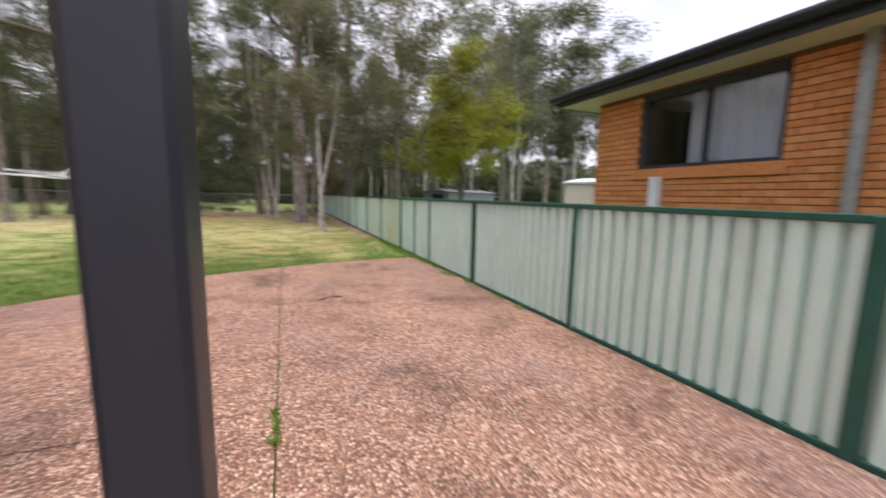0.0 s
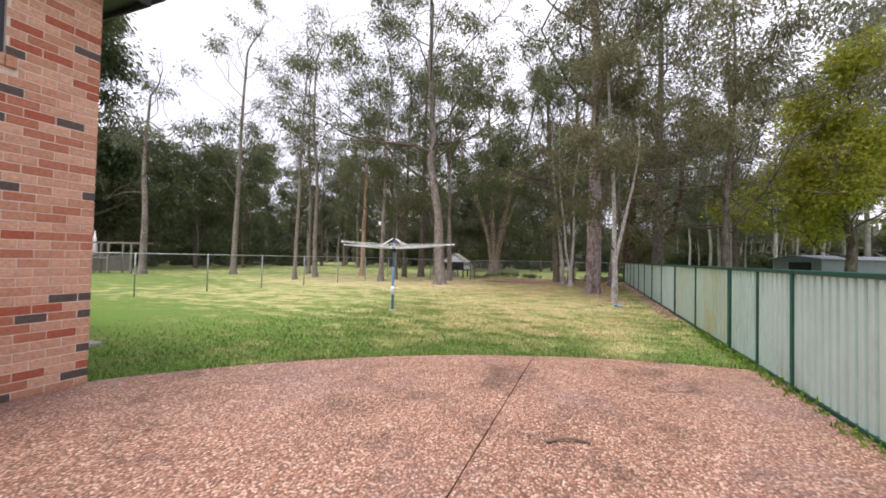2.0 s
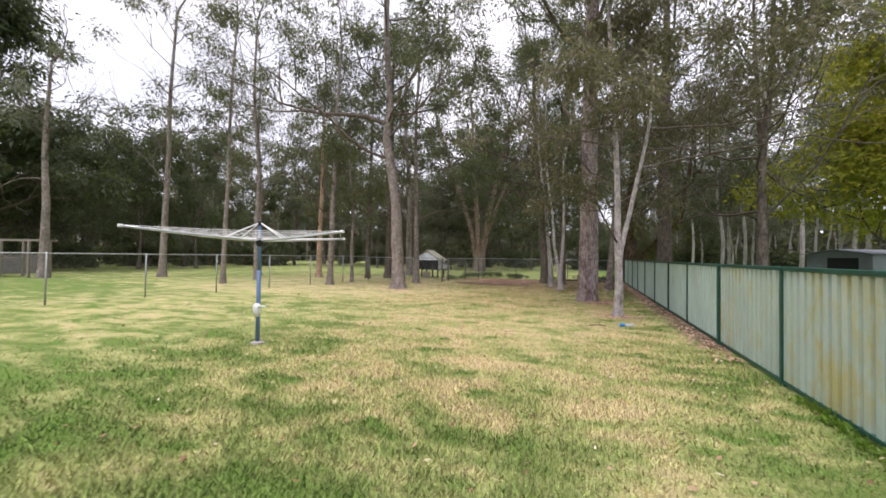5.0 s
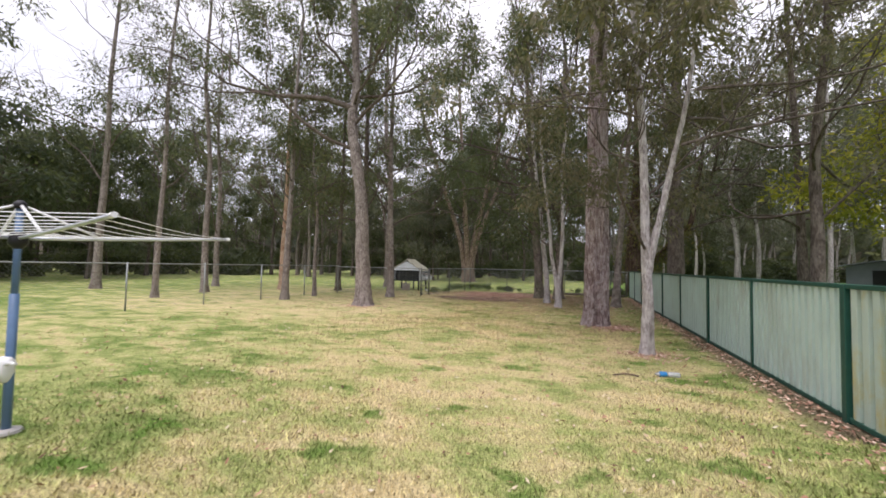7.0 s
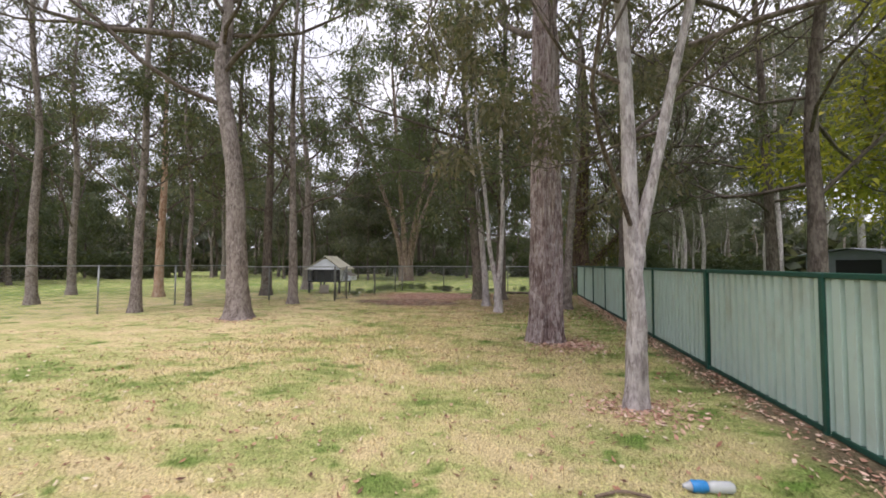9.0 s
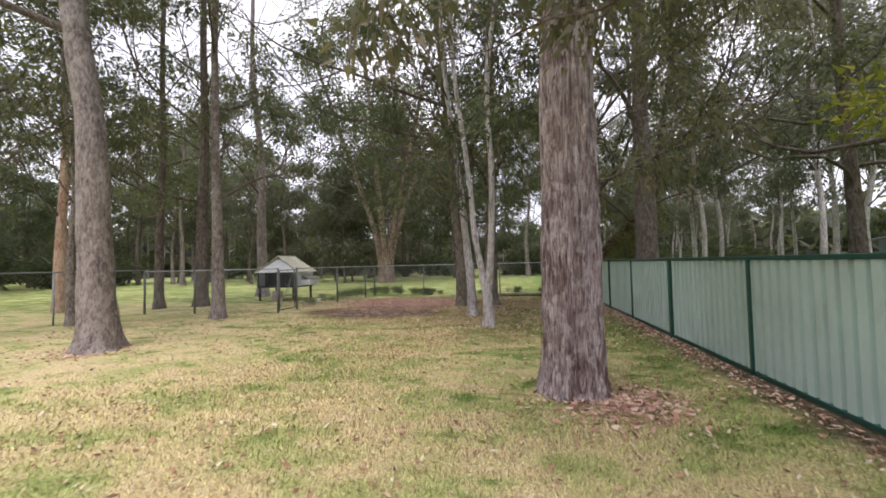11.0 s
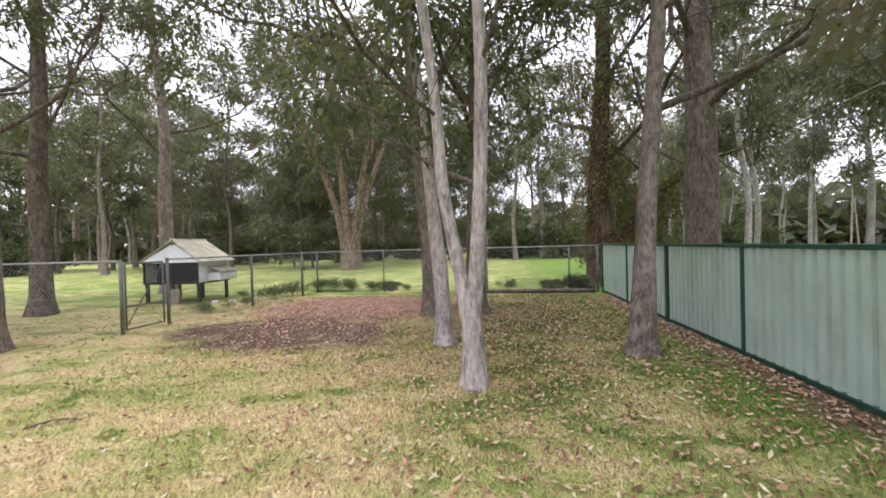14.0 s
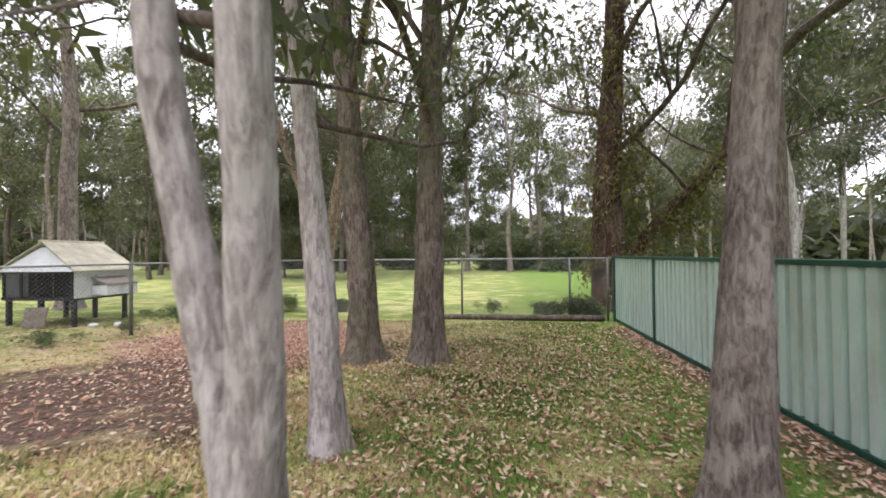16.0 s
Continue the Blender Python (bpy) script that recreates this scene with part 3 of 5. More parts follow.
def tree(label, at, stems, bark, leaf, seed, crown=0.45, limbs=9, reach=3.0, depth=2, count=6000, size=0.16, spread=0.22,
         droop=1.2, furrow=0.0, around=6.0, along=1.6, sides=12, rings=24, flare=0.3, lift=0.25, extra=(), category="tree", group="", up=0.5, fine=6, each=150, bare=0, low=2.9):
    """stems: (control points from the base, radius below, radius above). extra: hand-placed limbs (from, way, length, radius)."""
    rng = np.random.default_rng(seed)
    wood, arms, anchors = Shape(), Shape(), []
    for s, (ctrl, r0, r1) in enumerate(stems):
        line = smooth_line(ctrl, rings)
        fr = np.linspace(0, 1, rings)
        trunk_skin(wood, line, r0 + (r1 - r0) * fr**0.8, sides, furrow, around, along, seed + s, flare if s == 0 else 0.0)
        if s < bare:
            continue
        turn = rng.uniform(0, 6.28)
        m = max(2, int(limbs / len(stems)))
        for b in range(m):
            f = crown + (1 - crown) * (b + rng.uniform(0.1, 0.9)) / m
            i = min(int(f * (rings - 1)), rings - 1)
            az = turn + b * 2.4 + rng.normal(0, 0.3)
            el = rng.normal(up, 0.22)
            way = np.array((math.cos(az) * math.cos(el), math.sin(az) * math.cos(el), math.sin(el)))
            here = r0 + (r1 - r0) * f**0.8
            limb(arms, anchors, rng, line[i], way, reach * rng.uniform(0.7, 1.25) * (1.15 - 0.5 * (f - crown)), here * 0.38, depth, lift, fine)
        limb(arms, anchors, rng, line[-1], np.array((rng.normal(0, 0.2), rng.normal(0, 0.2), 1.0)), reach * 0.9, r1, depth, lift, fine)
    for start, way, length, r in extra:
        w = np.array(way, float)
        limb(arms, anchors, rng, start, w / np.linalg.norm(w), length, r, 2, 0.12, 7, 0.14)
    root = thing("tree", label, category, at, group=group)
    part("trunk", wood, bark, root, smooth=True)
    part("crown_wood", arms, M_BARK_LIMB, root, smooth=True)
    if count:
        green = Shape()
        sprays(green, anchors, rng, count, size, spread, droop, 0.2, each, low)
        part("crown", green, leaf, root)
    return root


# ---- ground and patio ----
rng = np.random.default_rng(11)
sheet = Shape()
ax = np.concatenate([np.linspace(-900, -40, 12), np.linspace(-34, 30, 65), np.linspace(40, 900, 12)])
ay = np.concatenate([np.linspace(-900, -20, 12), np.linspace(-14, 70, 85), np.linspace(80, 900, 12)])
gx, gy = np.meshgrid(ax, ay, indexing="ij")
rise = 0.05 * (vnoise(np.stack([gx.ravel() * 0.4, gy.ravel() * 0.4, gx.ravel() * 0], -1), 2.0).reshape(gx.shape) - 0.5)
rise = np.where((gy < 9) & (gx > -8) & (gx < 6), -0.02, rise)
i, j = np.meshgrid(np.arange(len(ax) - 1), np.arange(len(ay) - 1), indexing="ij")
w = len(ay)
sheet.add(np.stack([gx, gy, rise], -1), np.stack([i * w + j, (i + 1) * w + j, (i + 1) * w + j + 1, i * w + j + 1], -1).reshape(-1, 4))
ground = part("ground", sheet, M_LAWN, None, "patchy mown lawn, straw yellow with green tufts", True)
tagged(ground, category="lawn", kind="structure")

# the patio's lawn edge is one arc of a circle
def arc_through(a, b, c):
    (x1, y1), (x2, y2), (x3, y3) = a, b, c
    d = 2 * (x1 * (y2 - y3) + x2 * (y3 - y1) + x3 * (y1 - y2))
    ux = ((x1**2 + y1**2) * (y2 - y3) + (x2**2 + y2**2) * (y3 - y1) + (x3**2 + y3**2) * (y1 - y2)) / d
    uy = ((x1**2 + y1**2) * (x3 - x2) + (x2**2 + y2**2) * (x1 - x3) + (x3**2 + y3**2) * (x2 - x1)) / d
    return ux, uy, math.hypot(x1 - ux, y1 - uy)


CX, CY, CR = arc_through((-4.58, 3.92), (0.05, 7.45), (3.2, 8.0))


def edge_y(x):
    return CY + math.sqrt(max(CR**2 - (x - CX) ** 2, 0.0))


patio = thing("patio", "pink-brown exposed aggregate concrete patio with a curved lawn edge", "patio", kind="structure")


def slab(x0, x1, y0, y1=None):
    s = Shape()
    k = 24
    xs = np.linspace(x0, x1, k)
    lo = [(x, y0, z) for z in (-0.06, 0.03) for x in xs]
    hi = [(x, edge_y(x) if y1 is None else y1, z) for z in (-0.06, 0.03) for x in xs]
    v = np.array(lo + hi)
    q = []
    for a in range(k - 1):
        q += [(k + a, k + a + 1, 3 * k + a + 1, 3 * k + a), (2 * k + a + 1, 2 * k + a, 3 * k + a, 3 * k + a + 1), (a, a + 1, k + a + 1, k + a)]
    q += [(0, k, 3 * k, 2 * k), (k - 1, 3 * k - 1, 4 * k - 1, 2 * k - 1)]
    s.add(v, q)
    return part("slab", s, M_PATIO, patio)


slab(-4.56, 0.046, 1.606)
slab(-4.56, 0.046, -9.0, 1.594)
slab(0.058, 3.22, -9.0)
weed = thing("weed", "bright green weed tuft growing in the patio joint", "weed", (0.052, 1.35, 0.03))
s = Shape()
anch = [(0, k * 0.05, 0.01) for k in range(-4, 5)]
leaves(s, anch, rng, 110, 0.04, 0.014, -1.0, 0.3)
M_WEED = leaf_material("weed_leaves", [(0.0, (0.10, 0.20, 0.02)), (1.0, (0.22, 0.38, 0.05))])
part("leaf_tuft", s, M_WEED, weed)
copy_thing(weed, pose(0.052, 2.35, 0.02, 0, 0, 180)).scale = (0.6, 0.3, 0.5)

# ---- steel boundary fence ----
fence = thing("metal_fence", "pale green corrugated steel fence with dark green posts and rails", "fence")
POSTS = [-7.6, -5.1, -2.6, -0.17, 2.33, 4.94, 7.2, 9.6, 12.07, 14.62, 17.05, 19.43, 21.93, 24.5, 26.96, 29.31, 31.6, 33.9]
FX, FH = 3.265, 1.5
for k, y in enumerate(POSTS):
    s = Shape()
    thick = 0.045 if k % 2 else 0.03
    s.rounded(FX - 0.042, FX + 0.03, y - thick, y + thick, -0.2, FH - 0.004, 0.006)
    part("post", s, M_RAIL, fence)
for a, b in zip(POSTS, POSTS[1:]):
    s = Shape()
    s.rounded(FX - 0.032, FX + 0.032, a + 0.004, b - 0.004, FH - 0.05, FH + 0.004, 0.008)
    part("top_rail", s, M_RAIL, fence)
    s = Shape()
    s.rounded(FX - 0.026, FX + 0.026, a + 0.05, b - 0.05, 0.015, 0.07, 0.006)
    part("bottom_rail", s, M_RAIL, fence)
    # trapezoid ribs
    s, prof, y = Shape(), [], a + 0.03
    pitch = (b - a - 0.06) / 15
    for r in range(15):
        for f, x in ((0.0, 0.0), (0.58, 0.0), (0.63, 0.055), (0.95, 0.055)):
            prof.append((FX - 0.014 + x, y + (r + f) * pitch))
    prof.append((FX - 0.014, b - 0.03))
    v = [(x, yy, z) for z in (0.03, FH - 0.02) for x, yy in prof] + [(x + 0.004, yy, z) for z in (0.03, FH - 0.02) for x, yy in prof]
    m = len(prof)
    s.add(v, [(c, c + 1, m + c + 1, m + c) for c in range(m - 1)] + [(2 * m + c + 1, 2 * m + c, 3 * m + c, 3 * m + c + 1) for c in range(m - 1)])
    stained = abs(a - 9.6) < 0.1 or abs(a - 12.07) < 0.1
    part("sheet", s, M_SHEET_STAINED if stained else M_SHEET, fence, "sheet with yellow lichen stains" if stained else "")
s = Shape().rounded(FX - 0.03, FX + 0.012, 8.32, 8.35, 0.03, FH - 0.05, 0.004)
part("seam_strip", s, M_RAIL, fence)


# weeds along the foot of the fence beside the patio
s = Shape()
anch = np.stack([3.2 - np.abs(rng.normal(0, 0.06, 220)), 3.0 + 8.5 * rng.power(1.6, 220), rng.uniform(0.0, 0.04, 220)], -1)
leaves(s, anch, rng, 1500, 0.06, 0.03, -0.9, 0.3)
tagged(part("fence_weeds", s, M_WEED, None, "bright green weeds along the foot of the fence"), category="weeds", kind="stuff")


# ---- chain-link fences ----
def chain_link(label, ends, post_at, height=1.45, gap=0.075, thick=0.028, rail=True, wire=0.0022, steel=None):
    (x0, y0), (x1, y1) = ends
    ln = math.hypot(x1 - x0, y1 - y0)
    root = thing("chain_link_fence", label, "fence", (x0, y0, 0), math.degrees(math.atan2(y1 - y0, x1 - x0)))
    for u in post_at:
        part("post", Shape().tube([(u, 0, -0.1), (u, 0, height + 0.03)], thick, 8), steel or M_GALV_OLD, root, smooth=True)
    if rail:
        part("top_rail", Shape().tube([(0, 0.0, height), (ln, 0.0, height)], 0.019, 6), M_GALV, root, smooth=True)
    net = Shape()
    u = -height
    while u < ln:
        for sgn in (1, -1):
            a, za, b, zb = u, 0.04, u + height, height
            if a < 0:
                za, a = za - a, 0.0
            if b > ln:
                zb, b = zb - (b - ln), ln
            if zb - za > 0.03:
                if sgn < 0:
                    a, b = ln - a, ln - b
                net.tube([(a, 0.006 * sgn, za), (b, 0.006 * sgn, zb)], wire, 3, cap=False)
        u += gap
    for z in (0.06, height * 0.5, height - 0.02):
        net.tube([(0, 0, z), (ln, 0, z)], wire, 3, cap=False)
    tagged(part("wire_net", net, M_WIRE, root), kind="stuff")
    return root


chain_link("long grey chain-link fence across the lawn", ((-14.67, 2.25), (-12.13, 27.8)), np.arange(0.05, 25.6, 2.56), 1.5, 0.12, 0.026, True, steel=M_GALV)
chain_link("chain-link fence with a pale top rail in front of the hutch", ((-12.25, 27.85), (-7.25, 27.95)), (0.0, 1.95, 5.0), 1.45, 0.1, 0.035)
chain_link("chain-link fence beside the leaf litter", ((-7.2, 28.98), (-6.4, 34.7)), (0.0, 2.5, 4.8, 5.7), 1.45, 0.08, 0.035)
chain_link("galvanised chain-link fence along the back of the yard", ((-6.4, 34.7), (3.2, 33.95)), (2.5, 6.1, 8.7, 9.55), 1.45, 0.07, 0.026)
gate = thing("wire_gate", "old chain-link gate with a diagonal brace", "gate", (-7.25, 27.98, 0), 88)
for a, b in (((0.05, 0, 0.1), (0.05, 0, 1.4)), ((0.9, 0, 0.1), (0.9, 0, 1.4)), ((0.05, 0, 1.4), (0.9, 0, 1.4)), ((0.05, 0, 0.1), (0.9, 0, 0.1)), ((0.05, 0, 0.55), (0.9, 0, 0.55))):
    part("gate_tube", Shape().tube([a, b], 0.018, 8), M_GALV_OLD, gate, smooth=True)
part("brace", Shape().tube([(0.06, 0.01, 0.15), (0.89, 0.01, 1.35)], 0.014, 6), M_GALV_OLD, gate)
s = Shape()
for u in np.arange(-1.2, 0.9, 0.08):
    for sgn in (1, -1):
        a, za, b, zb = u, 0.1, u + 1.3, 1.4
        if a < 0.05:
            za, a = za + 0.05 - a, 0.05
        if b > 0.9:
            zb, b = zb - (b - 0.9), 0.9
        if zb - za > 0.03:
            s.tube([((a if sgn > 0 else 0.95 - a), 0.004 * sgn, za), ((b if sgn > 0 else 0.95 - b), 0.004 * sgn, zb)], 0.002, 3, cap=False)
tagged(part("wire_net", s, M_WIRE, gate), kind="stuff")
log = thing("edging_log", "weathered timber sleeper along the back fence", "log", (0.9, 33.75, 0))
part("timber", Shape().tube(smooth_line([(-1.9, 0.05, 0.06), (0, 0, 0.07), (2.1, 0.1, 0.06)], 12), 0.07, 8), M_BARK_DARK, log, smooth=True)

# ---- rotary clothes line ----
hoist = thing("rotary_clothes_line", "rotary clothes hoist with blue pole and silver arms", "clothes line", (-4.52, 11.24, 0))
part("pole", Shape().tube([(0.0, 0, -0.05), (0.0, 0, 1.28)], 0.036, 14), M_BLUE, hoist, smooth=True)
part("inner_pole", Shape().tube([(0.0, 0, 1.2), (0.0, 0, 2.12)], 0.028, 12), M_BLUE, hoist, smooth=True)
part("collar", Shape().tube([(0, 0, 1.70), (0, 0, 1.75), (0, 0, 1.82), (0, 0, 1.86)], [0.035, 0.07, 0.07, 0.04], 12), M_BLACK, hoist, smooth=True)
part("cap", Shape().tube([(0, 0, 2.08), (0, 0, 2.13), (0, 0, 2.16)], [0.05, 0.05, 0.02], 12), M_BLACK, hoist, smooth=True)
part("foot", Shape().tube([(0, 0, 0.0), (0, 0, 0.025), (0, 0, 0.04)], [0.12, 0.11, 0.05], 10), M_CONC, hoist)
gear = part("winder_housing", Shape().tube([(0.0, -0.02, 0.47), (0.0, -0.03, 0.55), (0.0, -0.03, 0.66), (0, -0.02, 0.70)], [0.03, 0.06, 0.065, 0.04], 10), M_CORD, hoist, "white winder housing", True)
part("winder_handle", Shape().tube([(0.04, -0.04, 0.64), (0.16, -0.06, 0.665), (0.22, -0.06, 0.66)], [0.022, 0.014, 0.016], 8), M_CORD, gear, smooth=True)
ARM = [radians(-101 + 90 * k) for k in range(4)]
for a in ARM:
    c, sn = math.cos(a), math.sin(a)
    line = [(c * r, sn * r, 1.80 + 0.12 * (r / 2.0) ** 1.2) for r in np.linspace(0.05, 2.0, 8)]
    part("arm", Shape().tube(line, 0.018, 8), M_SILVER, hoist, smooth=True)
    part("strut", Shape().tube([(c * 0.03, sn * 0.03, 2.11), (c * 0.62, sn * 0.62, 1.84)], 0.013, 6), M_CORD, hoist, smooth=True)
    part("tip_cap", Shape().tube([(c * 1.99, sn * 1.99, 1.92), (c * 2.04, sn * 2.04, 1.924)], 0.023, 8), M_CORD, hoist)
for r in np.arange(0.45, 2.0, 0.215):
    z = 1.815 + 0.12 * (r / 2.0) ** 1.2
    for a, b in zip(ARM, ARM[1:] + ARM[:1]):
        p, q = np.array((math.cos(a) * r, math.sin(a) * r, z)), np.array((math.cos(b) * r, math.sin(b) * r, z))
        mid = (p + q) / 2 - (0, 0, 0.03)
        part("line_cord", Shape().tube(smooth_line([p, mid, q], 7), 0.0035, 4, cap=False), M_CORD, hoist)

# ---- hutch behind the wire ----
coop = thing("chicken_coop", "raised white and black chicken coop with a mossy gable roof", "chicken coop", (-10.06, 32.15, 0.02))
W, D = 0.95, 1.45
body = part("body", Shape().rounded(-W, W, 0.05, D, 0.57, 0.62, 0.01), M_HUTCH, coop, "dark floor frame")
part("side_wall", Shape().rounded(W - 0.03, W, 0.05, D, 0.62, 1.26, 0.005), M_WHITE, coop)
part("side_wall", Shape().rounded(-W, -W + 0.03, 0.05, D, 0.62, 1.26, 0.005), M_WHITE, coop)
part("back_wall", Shape().rounded(-W + 0.031, W - 0.031, D - 0.03, D, 0.62, 1.26, 0.005), M_HUTCH, coop)
# near-black panel behind the wire, painted as the shade inside the coop
part("inner_wall", Shape().rounded(-W + 0.031, W - 0.031, 0.5, 0.52, 0.62, 1.25, 0.004), M_INTERIOR_SHADE, coop)
for x in (-W, -0.47, -0.02, 0.43, W - 0.05):
    part("front_stile", Shape().rounded(x, x + 0.05, 0.0, 0.049, 0.6, 1.26, 0.006), M_HUTCH, coop)
for z in (0.58, 1.2):
    part("front_rail", Shape().rounded(-W, W, -0.012, 0.0, z, z + 0.07, 0.004), M_HUTCH, coop)
s = Shape()
for x in np.arange(-W + 0.04, W, 0.04):
    s.tube([(x, 0.02, 0.63), (x, 0.02, 1.22)], 0.0016, 3, cap=False)
for z in np.arange(0.64, 1.22, 0.04):
    s.tube([(-W + 0.03, 0.022, z), (W - 0.03, 0.022, z)], 0.0016, 3, cap=False)
tagged(part("front_wire", s, M_BLACK, coop), kind="stuff")
for x in (-W + 0.06, 0.0, W - 0.06):
    for y in (0.1, D - 0.1):
        part("leg", Shape().rounded(x - 0.045, x + 0.045, y - 0.045, y + 0.045, -0.05, 0.57, 0.008), M_HUTCH, coop)
gable = Shape()
gable.add([(-W - 0.06, -0.04, 1.25), (W + 0.06, -0.04, 1.25), (0.1, 0.16, 1.82), (-0.1, 0.16, 1.82), (-W - 0.06, -0.01, 1.25), (W + 0.06, -0.01, 1.25), (0.1, 0.19, 1.82), (-0.1, 0.19, 1.82)],
          [(0, 1, 2, 3), (5, 4, 7, 6), (0, 4, 5, 1), (1, 5, 6, 2), (2, 6, 7, 3), (3, 7, 4, 0)])
part("gable_board", gable, M_WHITE, coop)
for sgn in (-1, 1):
    s = Shape()
    a, b = np.array((0.0, 1.94)), np.array((sgn * (W + 0.14), 1.24))
    v = []
    for z in (0.0, 0.03):
        for y in (0.1, D + 0.1):
            v += [(a[0], y, a[1] + z), (b[0], y - (0.16 if y < 1 else 0), b[1] + z)]
    s.add(v, [(0, 1, 3, 2), (4, 6, 7, 5), (0, 4, 5, 1), (2, 3, 7, 6), (0, 2, 6, 4), (1, 5, 7, 3)])
    part("roof_sheet", s, M_MOSSY, coop, "mossy pale roof sheet")
part("ridge_cap", Shape().tube([(0, 0.05, 1.965), (0, D + 0.12, 1.965)], 0.035, 6), M_MOSSY, coop)
box = part("nest_box", Shape().rounded(W + 0.002, W + 0.42, 0.45, 1.25, 0.66, 0.9, 0.006), M_WHITE, coop)
lid = Shape()
lid.add([(W, 0.42, 1.08), (W + 0.46, 0.42, 0.91), (W + 0.46, 1.28, 0.91), (W, 1.28, 1.08), (W, 0.42, 1.1), (W + 0.46, 0.42, 0.93), (W + 0.46, 1.28, 0.93), (W, 1.28, 1.1)],
        [(0, 3, 2, 1), (4, 5, 6, 7), (0, 1, 5, 4), (1, 2, 6, 5), (2, 3, 7, 6), (3, 0, 4, 7)])
part("nest_lid", lid, M_STUMP, box, "weathered timber lid")
board = thing("leaning_board", "grey plywood board leaning under the coop", "board", (-9.95, 32.0, 0))
part("board", Shape().rounded(-0.26, 0.26, -0.015, 0.015, 0.0, 0.46, 0.008, pose(0, 0, 0, -12, 0, 8)), M_STUMP, board)
blocks = thing("white_block", "small white stone lying in the grass", "stone", (-8.15, 32.4, 0.0))
part("block", Shape().rounded(-0.09, 0.09, -0.06, 0.06, 0, 0.08, 0.02), M_WHITE, blocks)
copy_thing(blocks, pose(-8.6, 32.2, 0.0, 0, 0, 40))

# ---- brick house with deck ----
HX, HY, HZ = -4.58, 3.9, 4.66
house = thing("brick_house", "mixed red and brown brick house wall with a dark framed window", "house", (0, 0, 0))
WY0, WY1, WZ0, WZ1 = 0.9, 3.1, 3.5, 4.55
core = Shape()
core.box(HX - 0.25, HX - 0.005, -9.0, WY0, -0.1, HZ)
core.box(HX - 0.25, HX - 0.005, WY1, HY - 0.008, -0.1, HZ)
core.box(HX - 0.25, HX - 0.005, WY0, WY1, -0.1, WZ0)
core.box(HX - 0.25, HX - 0.005, WY0, WY1, WZ1, HZ)
core.box(-15.0, HX - 0.25, HY - 0.25, HY - 0.008, -0.1, HZ)
part("wall", core, M_MORTAR, house)
part("floor_slab", Shape().box(-15.0, HX - 0.26, -9.0, HY - 0.26, 0.9, 1.0), M_CONC, house)
part("soffit", Shape().box(-15.6, HX + 0.3, -9.6, HY + 0.3, HZ, HZ + 0.02), M_GUTTER, house)
part("fascia", Shape().rounded(HX + 0.3, HX + 0.33, -9.6, HY + 0.33, HZ - 0.06, HZ + 0.2, 0.005), M_CHAR, house)
part("fascia", Shape().rounded(-15.6, HX + 0.299, HY + 0.3, HY + 0.33, HZ - 0.06, HZ + 0.2, 0.005), M_CHAR, house)
for p, q in (((HX + 0.40, -9.6, HZ + 0.12), (HX + 0.40, HY + 0.4, HZ + 0.12)), ((-15.6, HY + 0.40, HZ + 0.12), (HX + 0.4, HY + 0.40, HZ + 0.12))):
    part("gutter", Shape().tube([p, q], 0.07, 8), M_GUTTER, house, smooth=True)
roof = Shape()
roof.add([(HX + 0.42, -9.6, HZ + 0.2), (HX + 0.42, HY + 0.42, HZ + 0.2), (-15.6, HY + 0.42, HZ + 0.2), (-15.6, -9.6, HZ + 0.2), (-10.0, -4.0, HZ + 2.6), (-10.0, -1.5, HZ + 2.6)],
         [(0, 1, 5, 4), (2, 3, 4, 5), (0, 3, 2, 1)], [(1, 2, 5), (3, 0, 4)])
part("roof", roof, M_ROOF, house)
win = part("window_frame", Shape().rounded(HX - 0.12, HX - 0.04, WY0, WY0 + 0.06, WZ0, WZ1, 0.004).rounded(HX - 0.12, HX - 0.04, WY1 - 0.06, WY1, WZ0, WZ1, 0.004)
           .rounded(HX - 0.12, HX - 0.04, WY0 + 0.06, WY1 - 0.06, WZ0, WZ0 + 0.07, 0.004).rounded(HX - 0.12, HX - 0.04, WY0 + 0.06, WY1 - 0.06, WZ1 - 0.06, WZ1, 0.004)
           .rounded(HX - 0.11, HX - 0.05, 1.97, 2.02, WZ0 + 0.07, WZ1 - 0.06, 0.004), M_CHAR, house, "dark aluminium window frame")
pane = part("pane", Shape().box(HX - 0.085, HX - 0.079, WY0 + 0.05, WY1 - 0.05, WZ0 + 0.06, WZ1 - 0.05), M_GLASS, win)
pane.visible_shadow = False


def curtain(x, y0, y1, z0, z1):
    s, k = Shape(), 60
    ys = np.linspace(y0, y1, k)
    xs = x + 0.03 * np.sin(np.linspace(0, 40, k)) + 0.012 * np.sin(np.linspace(0, 97, k))
    s.add([(a, b, z) for z in (z0, z1) for a, b in zip(xs, ys)], [(c, c + 1, k + c + 1, k + c) for c in range(k - 1)])
    return s


part("curtain", curtain(HX - 0.2, WY0, WY1, WZ0, WZ1), M_CURTAIN, house, smooth=True)

# second house behind the fence
NX, NY, NZ = 5.0, 3.95, 3.08
nb = thing("orange_brick_house", "orange brick house with black gutter and wide window", "house", (0, 0, 0))
V0, V1, U0, U1 = 1.29, 3.10, 2.0, 3.05
core = Shape()
core.box(NX + 0.006, NX + 0.25, -9.0, V0, -0.1, NZ)
core.box(NX + 0.006, NX + 0.25, V1, NY - 0.006, -0.1, NZ)
core.box(NX + 0.006, NX + 0.25, V0, V1, -0.1, U0)
